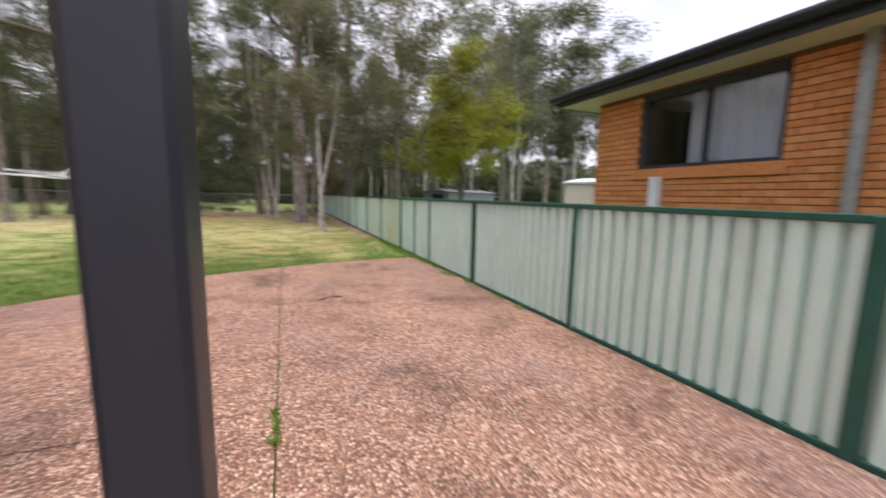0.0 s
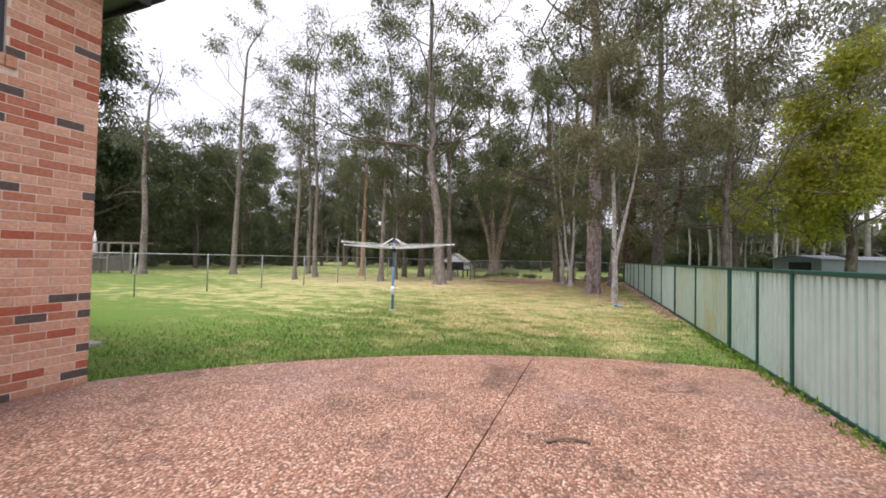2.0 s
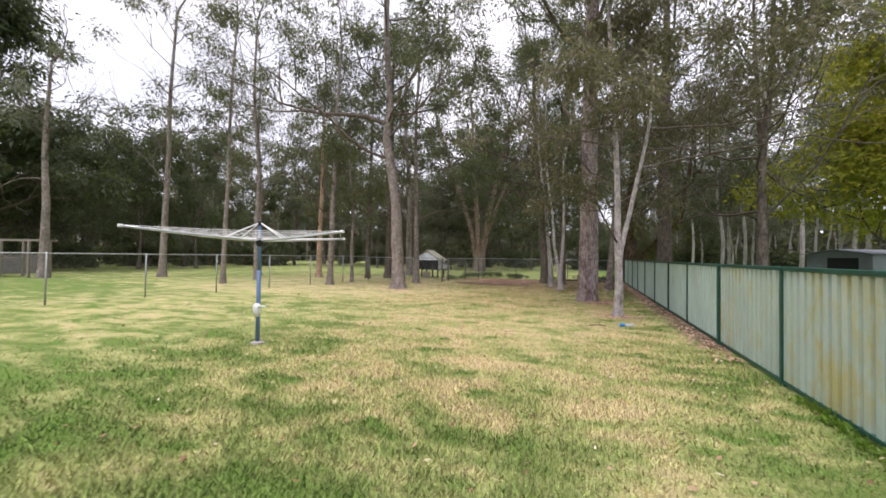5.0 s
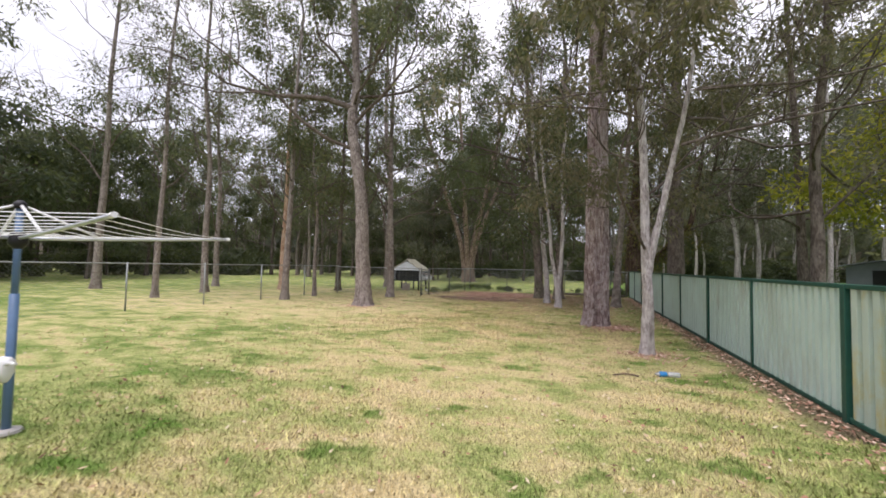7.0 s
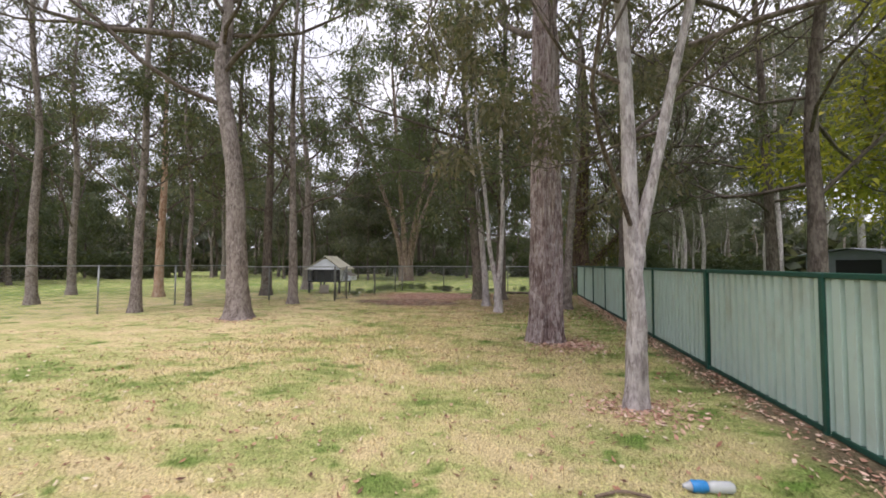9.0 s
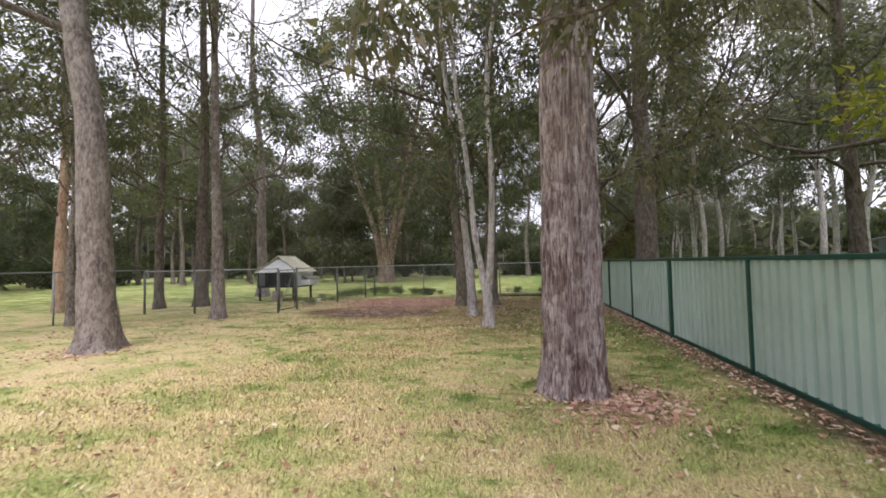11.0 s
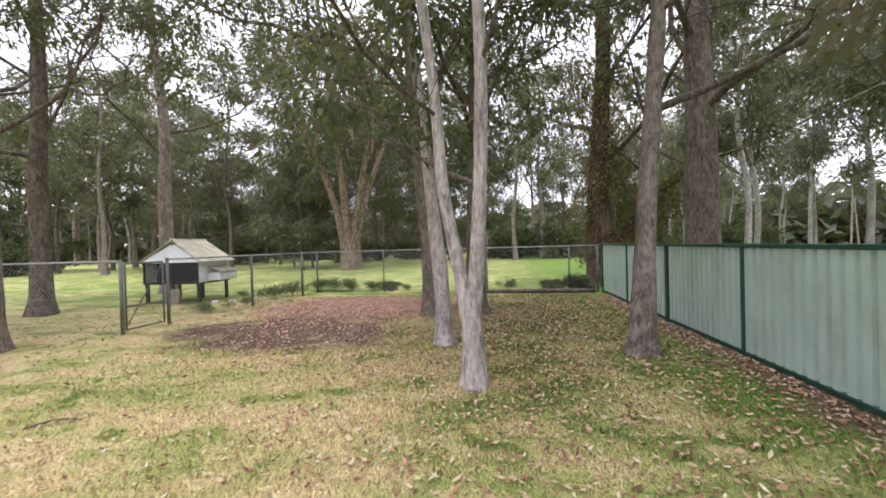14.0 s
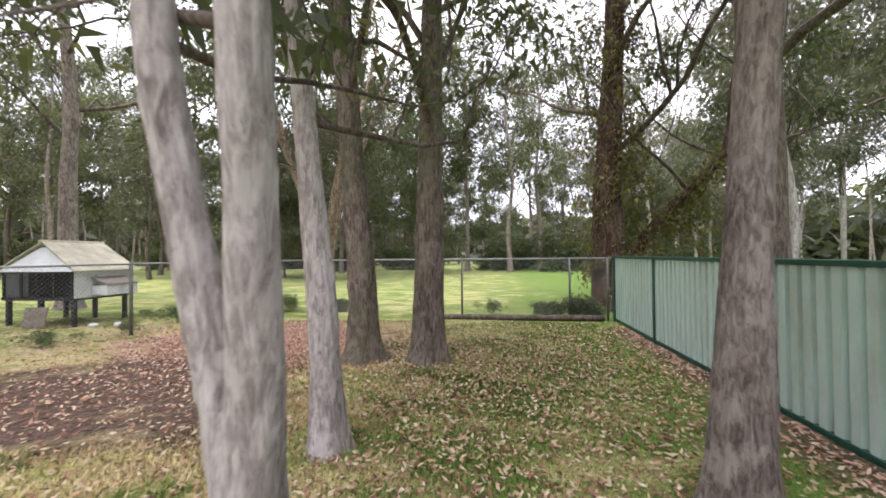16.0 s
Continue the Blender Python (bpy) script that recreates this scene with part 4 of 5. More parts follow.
core.box(NX + 0.006, NX + 0.25, V0, V1, U1, NZ)
core.box(NX + 0.25, 14.0, NY - 0.25, NY - 0.006, -0.1, NZ)
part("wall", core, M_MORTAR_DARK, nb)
s = Shape()
for c in range(int((NZ - 1.0) / 0.078)):
    z = 1.0 + c * 0.078
    y = -1.5 - (0.125 if c % 2 else 0.0)
    while y < NY - 0.02:
        a, b = y, min(y + 0.236, NY)
        if not (z + 0.066 > U0 - 0.09 and z < U1 and b > V0 - 0.06 and a < V1 + 0.06):
            s.box(NX - 0.004, NX + 0.03, a + 0.002, b - 0.002, z, z + 0.066)
        else:
            for aa, bb in ((a, min(b, V0 - 0.001)), (max(a, V1 + 0.001), b)):
                if bb - aa > 0.03 and z > U0 - 0.16:
                    s.box(NX - 0.004, NX + 0.03, aa + 0.002, bb - 0.002, z, z + 0.066)
        y += 0.244
tagged(part("brickwork", s, M_ORANGE, nb), kind="stuff")
part("sill", Shape().rounded(NX - 0.04, NX + 0.08, V0 - 0.06, V1 + 0.06, U0 - 0.148, U0, 0.008), M_ORANGE, nb, "orange brick sill")
fr = Shape()
for a, b, c, d in ((V0, V0 + 0.06, U0, U1), (V1 - 0.06, V1, U0, U1), (V0 + 0.06, V1 - 0.06, U0, U0 + 0.05), (V0 + 0.06, V1 - 0.06, U1 - 0.1, U1), (2.15, 2.2, U0 + 0.05, U1 - 0.1)):
    fr.rounded(NX + 0.04, NX + 0.11, a, b, c, d, 0.004)
nwin = part("window_frame", fr, M_CHAR, nb, "dark aluminium window frame")
pane = part("pane", Shape().box(NX + 0.075, NX + 0.081, V0 + 0.05, V1 - 0.05, U0 + 0.04, U1 - 0.09), M_GLASS, nwin)
pane.visible_shadow = False
part("curtain", curtain(NX + 0.2, V0 + 0.02, 2.5, U0, U1), M_CURTAIN, nb, smooth=True)
# wall coloured near black to stand in for the unlit room
part("room_wall", Shape().box(NX + 1.6, NX + 1.7, -2.0, NY - 0.3, 1.0, NZ), M_INTERIOR_SHADE, nb)
part("soffit", Shape().box(NX - 0.45, 14.4, -9.5, NY + 0.45, NZ, NZ + 0.015), M_SOFFIT, nb)
part("fascia", Shape().rounded(NX - 0.48, NX - 0.45, -9.5, NY + 0.48, NZ - 0.01, NZ + 0.17, 0.004).rounded(NX - 0.449, 14.4, NY + 0.45, NY + 0.48, NZ - 0.01, NZ + 0.17, 0.004), M_CHAR, nb)
part("gutter", Shape().tube([(NX - 0.54, -9.5, NZ + 0.12), (NX - 0.54, NY + 0.55, NZ + 0.12)], 0.065, 8).tube([(NX - 0.54, NY + 0.54, NZ + 0.12), (14.4, NY + 0.54, NZ + 0.12)], 0.065, 8), M_GUTTER, nb, smooth=True)
roof = Shape()
roof.add([(NX - 0.5, -9.5, NZ + 0.16), (NX - 0.5, NY + 0.5, NZ + 0.16), (14.4, NY + 0.5, NZ + 0.16), (14.4, -9.5, NZ + 0.16), (9.8, -4.0, NZ + 1.7), (9.8, -1.0, NZ + 1.7)],
         [(0, 4, 5, 1), (2, 5, 4, 3), (0, 1, 2, 3)], [(1, 5, 2), (3, 4, 0)])
part("roof", roof, M_ROOF, nb)
part("downpipe", Shape().rounded(NX - 0.09, NX - 0.01, 0.64, 0.74, 0.0, NZ, 0.012), M_GALV, nb, "grey square downpipe")
part("meter_box", Shape().rounded(NX - 0.12, NX - 0.005, 2.66, 2.80, 1.45, 1.88, 0.012), M_WHITE, nb)
store = thing("garden_store", "cream metal garden store with a sloping lid", "garden store", (6.85, 6.2, 0), 12)
part("body", Shape().rounded(-0.3, 0.3, -0.4, 0.4, 0, 1.9, 0.02), M_SOFFIT, store)
part("lid", Shape().rounded(-0.34, 0.34, -0.44, 0.44, -0.03, 0.03, 0.012, pose(0, 0, 1.985, 0, -9, 0)), M_WHITE, store)
shed = thing("garden_shed", "long grey zinc shed with a low gable roof", "shed", (14.9, 30.9, 0), 30)
part("wall", Shape().box(-3.6, 3.6, -1.3, 1.3, 0, 1.9), M_SHED, shed)
part("gable_wall", Shape().add_prism([(-1.3, 1.901), (1.3, 1.901), (0.0, 2.1)], -3.6, 3.6), M_SHED, shed)
for side in (-1, 1):
    for k in range(38):
        x = -3.8 + k * 0.2
        m = pose(0, 0, 2.14, side * -9, 0, 0)
        part("roof_sheet", Shape().rounded(x, x + 0.185, 0.0 if side > 0 else -1.5, 1.5 if side > 0 else 0.0, 0.0, 0.03, 0.008, m), M_SHED, shed)
# solid black panel on the wall draws the shade of an open doorway
part("doorway", Shape().rounded(-3.63, -3.605, -0.8, 0.4, 0.0, 1.75, 0.004), M_BLACK, shed, "black panel for the shade in a doorway")

# deck
deck = thing("timber_deck", "charcoal painted raised deck with balustrade and red-brown boards", "deck")
DX, DY, DZ = -1.70, 1.50, 1.05
for x, y in ((DX, DY), (DX, -1.6), (DX, -4.4), (HX + 0.25, DY)):
    part("post", Shape().rounded(x - 0.05, x + 0.05, y - 0.05, y + 0.05, 0.03, 2.16 if y == DY and x == DX else 2.13, 0.006), M_CHAR, deck)
part("beam", Shape().rounded(DX - 0.047, DX - 0.002, -6.0, DY - 0.052, DZ - 0.28, DZ - 0.002, 0.005), M_CHAR, deck)
part("beam", Shape().rounded(DX + 0.052, DX + 0.085, -6.0, DY + 0.05, DZ - 0.27, DZ + 0.02, 0.005), M_CHAR, deck)
part("beam", Shape().rounded(HX + 0.05, DX - 0.051, DY - 0.02, DY + 0.03, DZ - 0.28, DZ - 0.002, 0.005), M_CHAR, deck)
for y in (1.16, 1.19):
    part("bolt", Shape().tube([(DX + 0.08, DY - 0.03, DZ - 0.31 + y * 0.1 + (0.05 if y > 1.17 else 0)), (DX + 0.095, DY - 0.03, DZ - 0.31 + y * 0.1 + (0.05 if y > 1.17 else 0))], 0.012, 8), M_GALV, deck)
y = DY - 0.06
while y > -5.0:
    part("board", Shape().rounded(HX + 0.02, DX + 0.05, y - 0.088, y, DZ, DZ + 0.022, 0.003), M_DECK, deck)
    y -= 0.093
for z0, z1 in ((2.03, 2.075), (1.15, 1.185)):
    part("handrail", Shape().rounded(DX - 0.035, DX + 0.035, -6.0, DY - 0.051, z0, z1, 0.008), M_CHAR, deck)
    part("handrail", Shape().rounded(HX + 0.302, DX - 0.051, DY - 0.035, DY + 0.035, z0, z1, 0.008), M_CHAR, deck)
y = DY - 0.16
while y > -3.0:
    part("baluster", Shape().rounded(DX - 0.02, DX + 0.02, y - 0.02, y + 0.02, 1.186, 2.03, 0.004), M_CHAR, deck)
    y -= 0.125
x = DX - 0.18
while x > HX + 0.35:
    part("baluster", Shape().rounded(x - 0.02, x + 0.02, DY - 0.02, DY + 0.02, 1.186, 2.03, 0.004), M_CHAR, deck)
    x -= 0.125
pole = thing("verandah_post", "tall charcoal painted square post on the patio", "post", (-0.02, -0.65, 0.03))
# darker copy of the charcoal; the shade on the post is in the colour
part("post", Shape().rounded(-0.054, 0.054, -0.06, 0.06, 0, 2.9, 0.012), paint("shade_dark_charcoal", (0.026, 0.028, 0.036), 0.42, 0.12, 5.0), pole)

tank = thing("rainwater_tank", "corrugated green-grey rainwater tank on a concrete slab", "water tank", (-9.0, 4.88, 0))
part("tank", Shape().tube([(0, 0, 0.06 + k * 0.0127) for k in range(96)] + [(0, 0, 1.34)], [0.85 + 0.012 * math.sin(k * 1.05) for k in range(96)] + [0.1], 40), M_TANK, tank, smooth=True)
part("base_slab", Shape().rounded(-1.0, 2.3, -0.9, 0.3, -0.05, 0.045, 0.01), M_CONC, tank)
rag = thing("paper_scrap", "white scrap of paper on the patio", "paper", (-3.12, 1.79, 0.035), 25)
part("sheet", Shape().rounded(-0.09, 0.09, -0.05, 0.05, 0.0, 0.012, 0.004), M_CORD, rag)

# litter on the lawn
bottle = thing("plastic_bottle", "empty clear plastic bottle with a blue label lying on grass", "bottle", (1.75, 15.82, 0.045), 8)
part("bottle_body", Shape().tube([(-0.02, 0, 0), (0.0, 0, 0), (0.03, 0, 0), (0.15, 0, 0), (0.17, 0, 0)], [0.01, 0.036, 0.04, 0.04, 0.028], 16), M_CLEAR, bottle, smooth=True)
part("label", Shape().tube([(-0.12, 0, 0), (-0.11, 0, 0), (-0.02, 0, 0), (-0.012, 0, 0)], [0.03, 0.041, 0.041, 0.035], 16), M_LABEL, bottle, "blue label", True)
part("neck", Shape().tube([(-0.12, 0, 0), (-0.16, 0, 0), (-0.17, 0, 0)], [0.036, 0.016, 0.014], 12), M_CLEAR, bottle, smooth=True)
stick = thing("fallen_stick", "thin grey fallen stick on the lawn", "stick", (1.17, 15.62, 0.02), 10)
part("twig", Shape().tube(smooth_line([(-0.2, 0, 0), (0, 0.04, 0.015), (0.17, 0, 0)], 8), 0.012, 6), M_STICK, stick)
for x, y, a in ((2.6, 26.5, -30), (-0.9, 31.9, 20), (0.55, 31.5, 5), (-4.2, 24.4, 40), (0.75, 4.55, 20)):
    copy_thing(stick, pose(x, y, 0.02 if y > 8 else 0.042, 0, 0, a))

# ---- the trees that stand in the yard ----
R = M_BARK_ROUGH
tree("slender pale-barked forked gum beside the steel fence", (1.705, 17.42, -0.02), [
    ([(0, 0, 0), (0.02, 0, 1.0), (-0.01, 0, 1.9), (-0.05, 0.1, 4.3), (-0.2, 0.2, 7.0), (-0.3, 0.4, 10.0)], 0.12, 0.04),
    ([(0.0, 0, 1.45), (0.11, 0, 2.1), (0.27, 0, 2.8), (0.45, 0, 3.7), (0.68, -0.1, 4.9), (0.8, -0.15, 6.2), (0.7, 0, 7.8)], 0.085, 0.02)],
    M_BARK_PALE, M_LEAF_OLIVE, 21, crown=0.36, limbs=14, reach=2.6, depth=3, count=25000, size=0.13, spread=0.22, furrow=0.014, around=3.2, along=5, sides=48, rings=130, flare=0.3,
    extra=[((0.6, 0, 4.0), (1, -0.5, 0.1), 3.4, 0.035), ((-0.1, 0, 4.6), (-1, -0.3, 0.2), 2.4, 0.025), ((0.7, 0, 4.5), (0.8, 0.8, 0.1), 3.2, 0.03), ((0.85, -0.1, 5.0), (1, 0.1, 0.05), 4.0, 0.035), ((0.0, 0.1, 5.2), (-0.7, -0.5, 0.0), 2.6, 0.025)])
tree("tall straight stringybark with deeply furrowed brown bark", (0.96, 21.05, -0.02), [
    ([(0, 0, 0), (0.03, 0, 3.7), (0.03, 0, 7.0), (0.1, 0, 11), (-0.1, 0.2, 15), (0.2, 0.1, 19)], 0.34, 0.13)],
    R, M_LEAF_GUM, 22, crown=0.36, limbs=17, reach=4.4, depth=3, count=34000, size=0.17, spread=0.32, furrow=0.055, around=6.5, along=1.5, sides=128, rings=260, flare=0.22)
tree("big leaning gum with grey bark and wide limbs", (-7.4, 22.5, -0.02), [
    ([(0, 0, 0), (-0.12, 0, 2.0), (-0.25, 0, 4.2), (-0.75, 0, 7.2), (-0.75, 0.2, 9.0), (-1.1, 0.4, 13), (-1.0, 0.3, 17)], 0.32, 0.1)],
    M_BARK_GREY, M_LEAF_GUM, 23, crown=0.42, limbs=13, reach=4.6, depth=3, count=21000, size=0.17, spread=0.32, up=0.6, furrow=0.02, around=4, along=3, sides=48, rings=110, flare=0.45,
    extra=[((-0.72, 0, 7.9), (-1, -0.3, 0.45), 6.0, 0.12)])
tree("twin-stemmed gum forking low into a V", (-0.29, 25.6, -0.02), [
    ([(0, 0, 0), (0.0, 0, 0.4), (-0.02, 0, 0.8), (-0.06, 0, 1.12)], 0.13, 0.115),
    ([(-0.05, 0, 0.75), (-0.10, -0.02, 1.15), (-0.20, -0.05, 1.7), (-0.29, -0.08, 2.3), (-0.38, -0.1, 3.6), (-0.7, -0.1, 6.5), (-0.8, 0.5, 10)], 0.088, 0.045),
    ([(0.0, 0, 0.75), (0.04, -0.06, 1.15), (0.09, -0.15, 1.7), (0.13, -0.24, 2.3), (0.17, -0.36, 3.6), (0.15, -0.4, 6.0), (0.7, -0.2, 9.5)], 0.098, 0.05)],
    M_BARK_PALE, M_LEAF_GUM, 24, crown=0.45, limbs=12, reach=2.8, depth=2, count=6000, size=0.15, spread=0.28, furrow=0.012, around=3.0, along=4, sides=44, rings=130, flare=0.35, bare=1)
tree("slim pale gum leaning away beside the forked one", (-0.86, 27.45, -0.02), [
    ([(0, 0, 0), (-0.05, 0, 1.2), (-0.16, 0, 2.4), (-0.3, 0, 4.0), (-0.7, 0.1, 7.5), (-0.8, 0.3, 11)], 0.14, 0.05)],
    M_BARK_PALE, M_LEAF_GUM, 25, crown=0.45, limbs=8, reach=2.6, count=4500, size=0.15, spread=0.28, furrow=0.018, around=3.5, along=3, sides=40, rings=110, flare=0.4)
tree("dark mossy-barked tree with a leaning trunk", (-1.47, 30.12, -0.02), [
    ([(0, 0, 0), (-0.05, 0, 1.5), (-0.2, 0, 3.5), (-0.34, 0, 5.6), (-0.6, 0.2, 9), (-0.8, 0.3, 13)], 0.25, 0.09)],
    M_BARK_MOSS, M_LEAF_DARK, 26, crown=0.36, limbs=10, reach=3.4, count=15000, size=0.16, spread=0.3, furrow=0.03, around=5, along=2.2, sides=44, rings=110, flare=0.5,
    extra=[((-0.35, 0, 5.8), (-1, -0.1, 0.2), 5.6, 0.07), ((-0.3, 0, 5.2), (-1, 0.35, 0.3), 4.6, 0.06), ((-0.45, 0, 7.2), (-1, -0.45, 0.15), 5.6, 0.07)])
tree("dark mossy-barked straight tree", (-0.5, 30.15, -0.02), [
    ([(0, 0, 0), (0.03, 0, 1.5), (0.08, 0, 3.5), (0.12, 0, 5.5), (0.2, -0.1, 9), (0.3, 0.2, 13)], 0.25, 0.09)],
    M_BARK_MOSS, M_LEAF_DARK, 27, crown=0.38, limbs=11, reach=2.9, up=0.7, count=9000, size=0.16, spread=0.3, furrow=0.03, around=5, along=2.2, sides=44, rings=110, flare=0.5,
    extra=[((0.12, 0, 5.2), (0.9, -0.2, 0.25), 2.2, 0.05), ((0.1, 0, 5.6), (-0.5, -0.5, 0.8), 1.2, 0.04)])
tree("leaning grey-barked tree by the fence with one bare limb", (1.96, 27.0, -0.02), [
    ([(0, 0, 0), (0.05, 0, 1.0), (0.1, 0, 1.9), (0.28, 0, 4.3), (0.5, 0.1, 7), (0.6, 0.3, 10)], 0.185, 0.06)],
    M_BARK_GREY, M_LEAF_GUM, 28, crown=0.6, limbs=8, reach=2.6, count=2600, size=0.15, spread=0.28, furrow=0.016, around=3.5, along=3, sides=44, rings=110, flare=0.35,
    extra=[((0.26, 0, 3.4), (1, -0.15, 0.28), 3.6, 0.06)])
tree("small straight gum near the gate", (-8.37, 26.68, -0.02), [
    ([(0, 0, 0), (-0.02, 0, 2), (-0.1, 0, 5), (-0.2, 0.1, 9), (-0.1, 0.2, 13)], 0.2, 0.06)],
    M_BARK_GREY, M_LEAF_GUM, 29, crown=0.36, limbs=10, reach=3.2, count=5500, size=0.16, spread=0.3, furrow=0.012, around=3, sides=28, rings=60, flare=0.45)

# ---- trees past the fences ----
GUMS = [
    ("thin leaning gum by the wire fence", -11.8, 23.2, 13, 0.17, 0.4, M_BARK_GREY, M_LEAF_GUM, 3.0, 2800, 0.24),
    ("slender young gum by the wire fence", -11.75, 25.2, 10, 0.11, -0.3, M_BARK_GREY, M_LEAF_GUM, 2.2, 3400, 0.22),
    ("gum with a peeling tan trunk", -16.4, 28.2, 14, 0.21, 0.3, M_BARK_TAN, M_LEAF_GUM, 3.2, 5200, 0.24),
    ("tall thin grey gum", -17.8, 24.2, 16, 0.19, -0.5, M_BARK_GREY, M_LEAF_PALE, 3.2, 2000, 0.24),
    ("tall thin gum with an open crown", -16.8, 21.0, 14, 0.14, 0.5, M_BARK_GREY, M_LEAF_PALE, 2.8, 1800, 0.22),
    ("thin gum with an open grey crown", -24.6, 23.2, 17, 0.24, 0.6, M_BARK_GREY, M_LEAF_PALE, 3.8, 2200, 0.26),
    ("gum with an open crown in the paddock", -21.9, 28.4, 15, 0.2, -0.3, M_BARK_GREY, M_LEAF_GUM, 3.4, 2600, 0.25),
    ("dark-trunked gum behind the wire", -12.1, 30.2, 17, 0.26, 0.2, M_BARK_DARK, M_LEAF_GUM, 3.6, 3800, 0.25),
    ("gum with dark rough trunk", -12.7, 35.0, 17, 0.3, -0.6, M_BARK_GREY, M_LEAF_GUM, 4.0, 2800, 0.27),
    ("gum with dark trunk and dense crown", -13.2, 29.3, 15, 0.18, 0.3, M_BARK_DARK, M_LEAF_GUM, 3.2, 3200, 0.25),
    ("thick straight tree behind the steel fence", 5.2, 32.0, 19, 0.46, 0.1, M_BARK_DARK, M_LEAF_DARK, 4.4, 1600, 0.27),
    ("tree with hanging foliage behind the steel fence", 6.6, 22.5, 12, 0.2, 0.4, M_BARK_DARK, M_LEAF_OLIVE, 4.4, 12500, 0.25),
    ("tree with drying foliage behind the steel fence", 8.4, 27.2, 13, 0.2, -0.4, M_BARK_DARK, M_LEAF_OLIVE, 3.4, 5000, 0.25),
]
for k, (label, x, y, h, r, lean, bark, leaf, reach, count, size) in enumerate(GUMS):
    bend = lean * 0.6
    tree(label, (x, y, -0.02), [([(0, 0, 0), (lean * 0.15, 0, h * 0.2), (lean * 0.4 - bend * 0.3, 0.1, h * 0.42), (lean * 0.8, -0.1, h * 0.7), (lean, 0.1, h)], r, r * 0.3)],
         bark, leaf, 40 + k, crown=0.3 if leaf is not M_LEAF_PALE else 0.42, limbs=12, reach=reach, depth=3 if y < 28 else 2, count=int(count * (1.7 if x < 5 else 1.25)), size=size * 0.72, spread=0.32, fine=4, sides=14, rings=30, flare=0.35,
         droop=1.6 if leaf is M_LEAF_OLIVE else 1.1, up=0.15 if y < 30 and x > 5 else 0.55)
tree("yellow-green leafy tree over the neighbouring yard", (11.6, 24.0, -0.02), [([(0, 0, 0), (0.2, 0, 2.5), (-0.2, 0, 5), (0.1, 0, 8.2)], 0.26, 0.08)],
     M_BARK_DARK, M_LEAF_YELLOW, 61, crown=0.25, limbs=15, reach=2.5, depth=2, count=26000, size=0.2, spread=0.36, droop=0.3, fine=4, sides=12, rings=24, up=0.3)
tree("dead leafless tree with forked bare branches", (-28.3, 19.0, -0.02), [([(0, 0, 0), (0.1, 0, 4), (-0.2, 0, 8), (0.2, 0, 12.5)], 0.26, 0.07)],
     M_BARK_GREY, M_LEAF_PALE, 62, crown=0.45, limbs=7, reach=2.6, count=500, size=0.2, sides=12, rings=24)
tree("dark dense pine-like tree at the edge of the paddock", (-40.0, 20.5, -0.02), [([(0, 0, 0), (0.1, 0, 8), (-0.1, 0, 16), (0.2, 0, 24)], 0.5, 0.1)],
     M_BARK_DARK, M_LEAF_DARK, 63, crown=0.08, limbs=24, reach=4.6, depth=2, count=40000, size=0.42, spread=0.6, each=220, fine=4, low=0.4, sides=12, rings=24, up=0.15)
# vine-clad tree with a fallen limb
tree("dead brown vine-covered tree behind the back fence corner", (3.8, 36.0, -0.02), [
    ([(0, 0, 0), (-0.1, 0, 2.5), (0.0, 0, 5), (0.2, 0, 9), (0.1, 0, 14)], 0.55, 0.16),
    ([(0.1, 0, 0.9), (0.7, -0.1, 1.8), (1.7, -0.2, 3.0), (2.9, -0.3, 4.3), (3.2, -0.2, 6.0), (3.6, 0, 8.0)], 0.24, 0.1)],
    bark_material("red_brown_vine_bark", (0.03, 0.02, 0.016), (0.08, 0.052, 0.04), (0.17, 0.12, 0.092), 0.15, 6.0, 0.04), M_LEAF_DARK, 64, crown=0.4, limbs=14, reach=3.4, depth=3, fine=4, count=9000, size=0.18, furrow=0.06, around=4, along=1.2, sides=32, rings=60, flare=0.2)
vine = thing("climbing_vine", "dry tangled vine with yellowing leaves hanging on a dead tree", "vine", (3.8, 36.0, 0))
vr = np.random.default_rng(5)
s, anch = Shape(), []
for k in range(190):
    a, z = vr.uniform(0, 6.28), vr.uniform(1.0, 9.5)
    p = np.array((math.cos(a) * 0.6, math.sin(a) * 0.6, z))
    if k % 3 == 0:
        f = vr.uniform(0.1, 1)
        p = np.array((2.9 * f, -0.35, 1.0 + 3.4 * f))
    q = p + (vr.normal(0, 0.5), vr.normal(0, 0.3), -vr.uniform(0.5, 1.6))
    line = smooth_line([p, (p + q) / 2 + vr.normal(0, 0.15, 3), q], 6)
    s.tube(line, 0.012, 3, cap=False)
    anch.extend(line)
part("vine_stem", s, M_STICK, vine)
s = Shape()
leaves(s, anch, vr, 6000, 0.14, 0.16, 1.0, 0.35)
part("leaf_mass", s, leaf_material("vine_leaves", [(0.0, (0.07, 0.08, 0.03)), (0.6, (0.17, 0.15, 0.05)), (1.0, (0.33, 0.24, 0.08))]), vine)
# broad many-stemmed paperbark
st = []
for k in range(7):
    a = k * 0.9 + 0.3
    o = np.array((math.cos(a), math.sin(a), 0)) * 0.38
    st.append(([tuple(o), tuple(o * 1.2 + (0, 0, 2.2)), tuple(o * 3.4 + (0, 0, 5.4)), tuple(o * 8.0 + (0, 0, 10.0)), tuple(o * 15.0 + (0, 0, 17.5))], 0.36, 0.1))
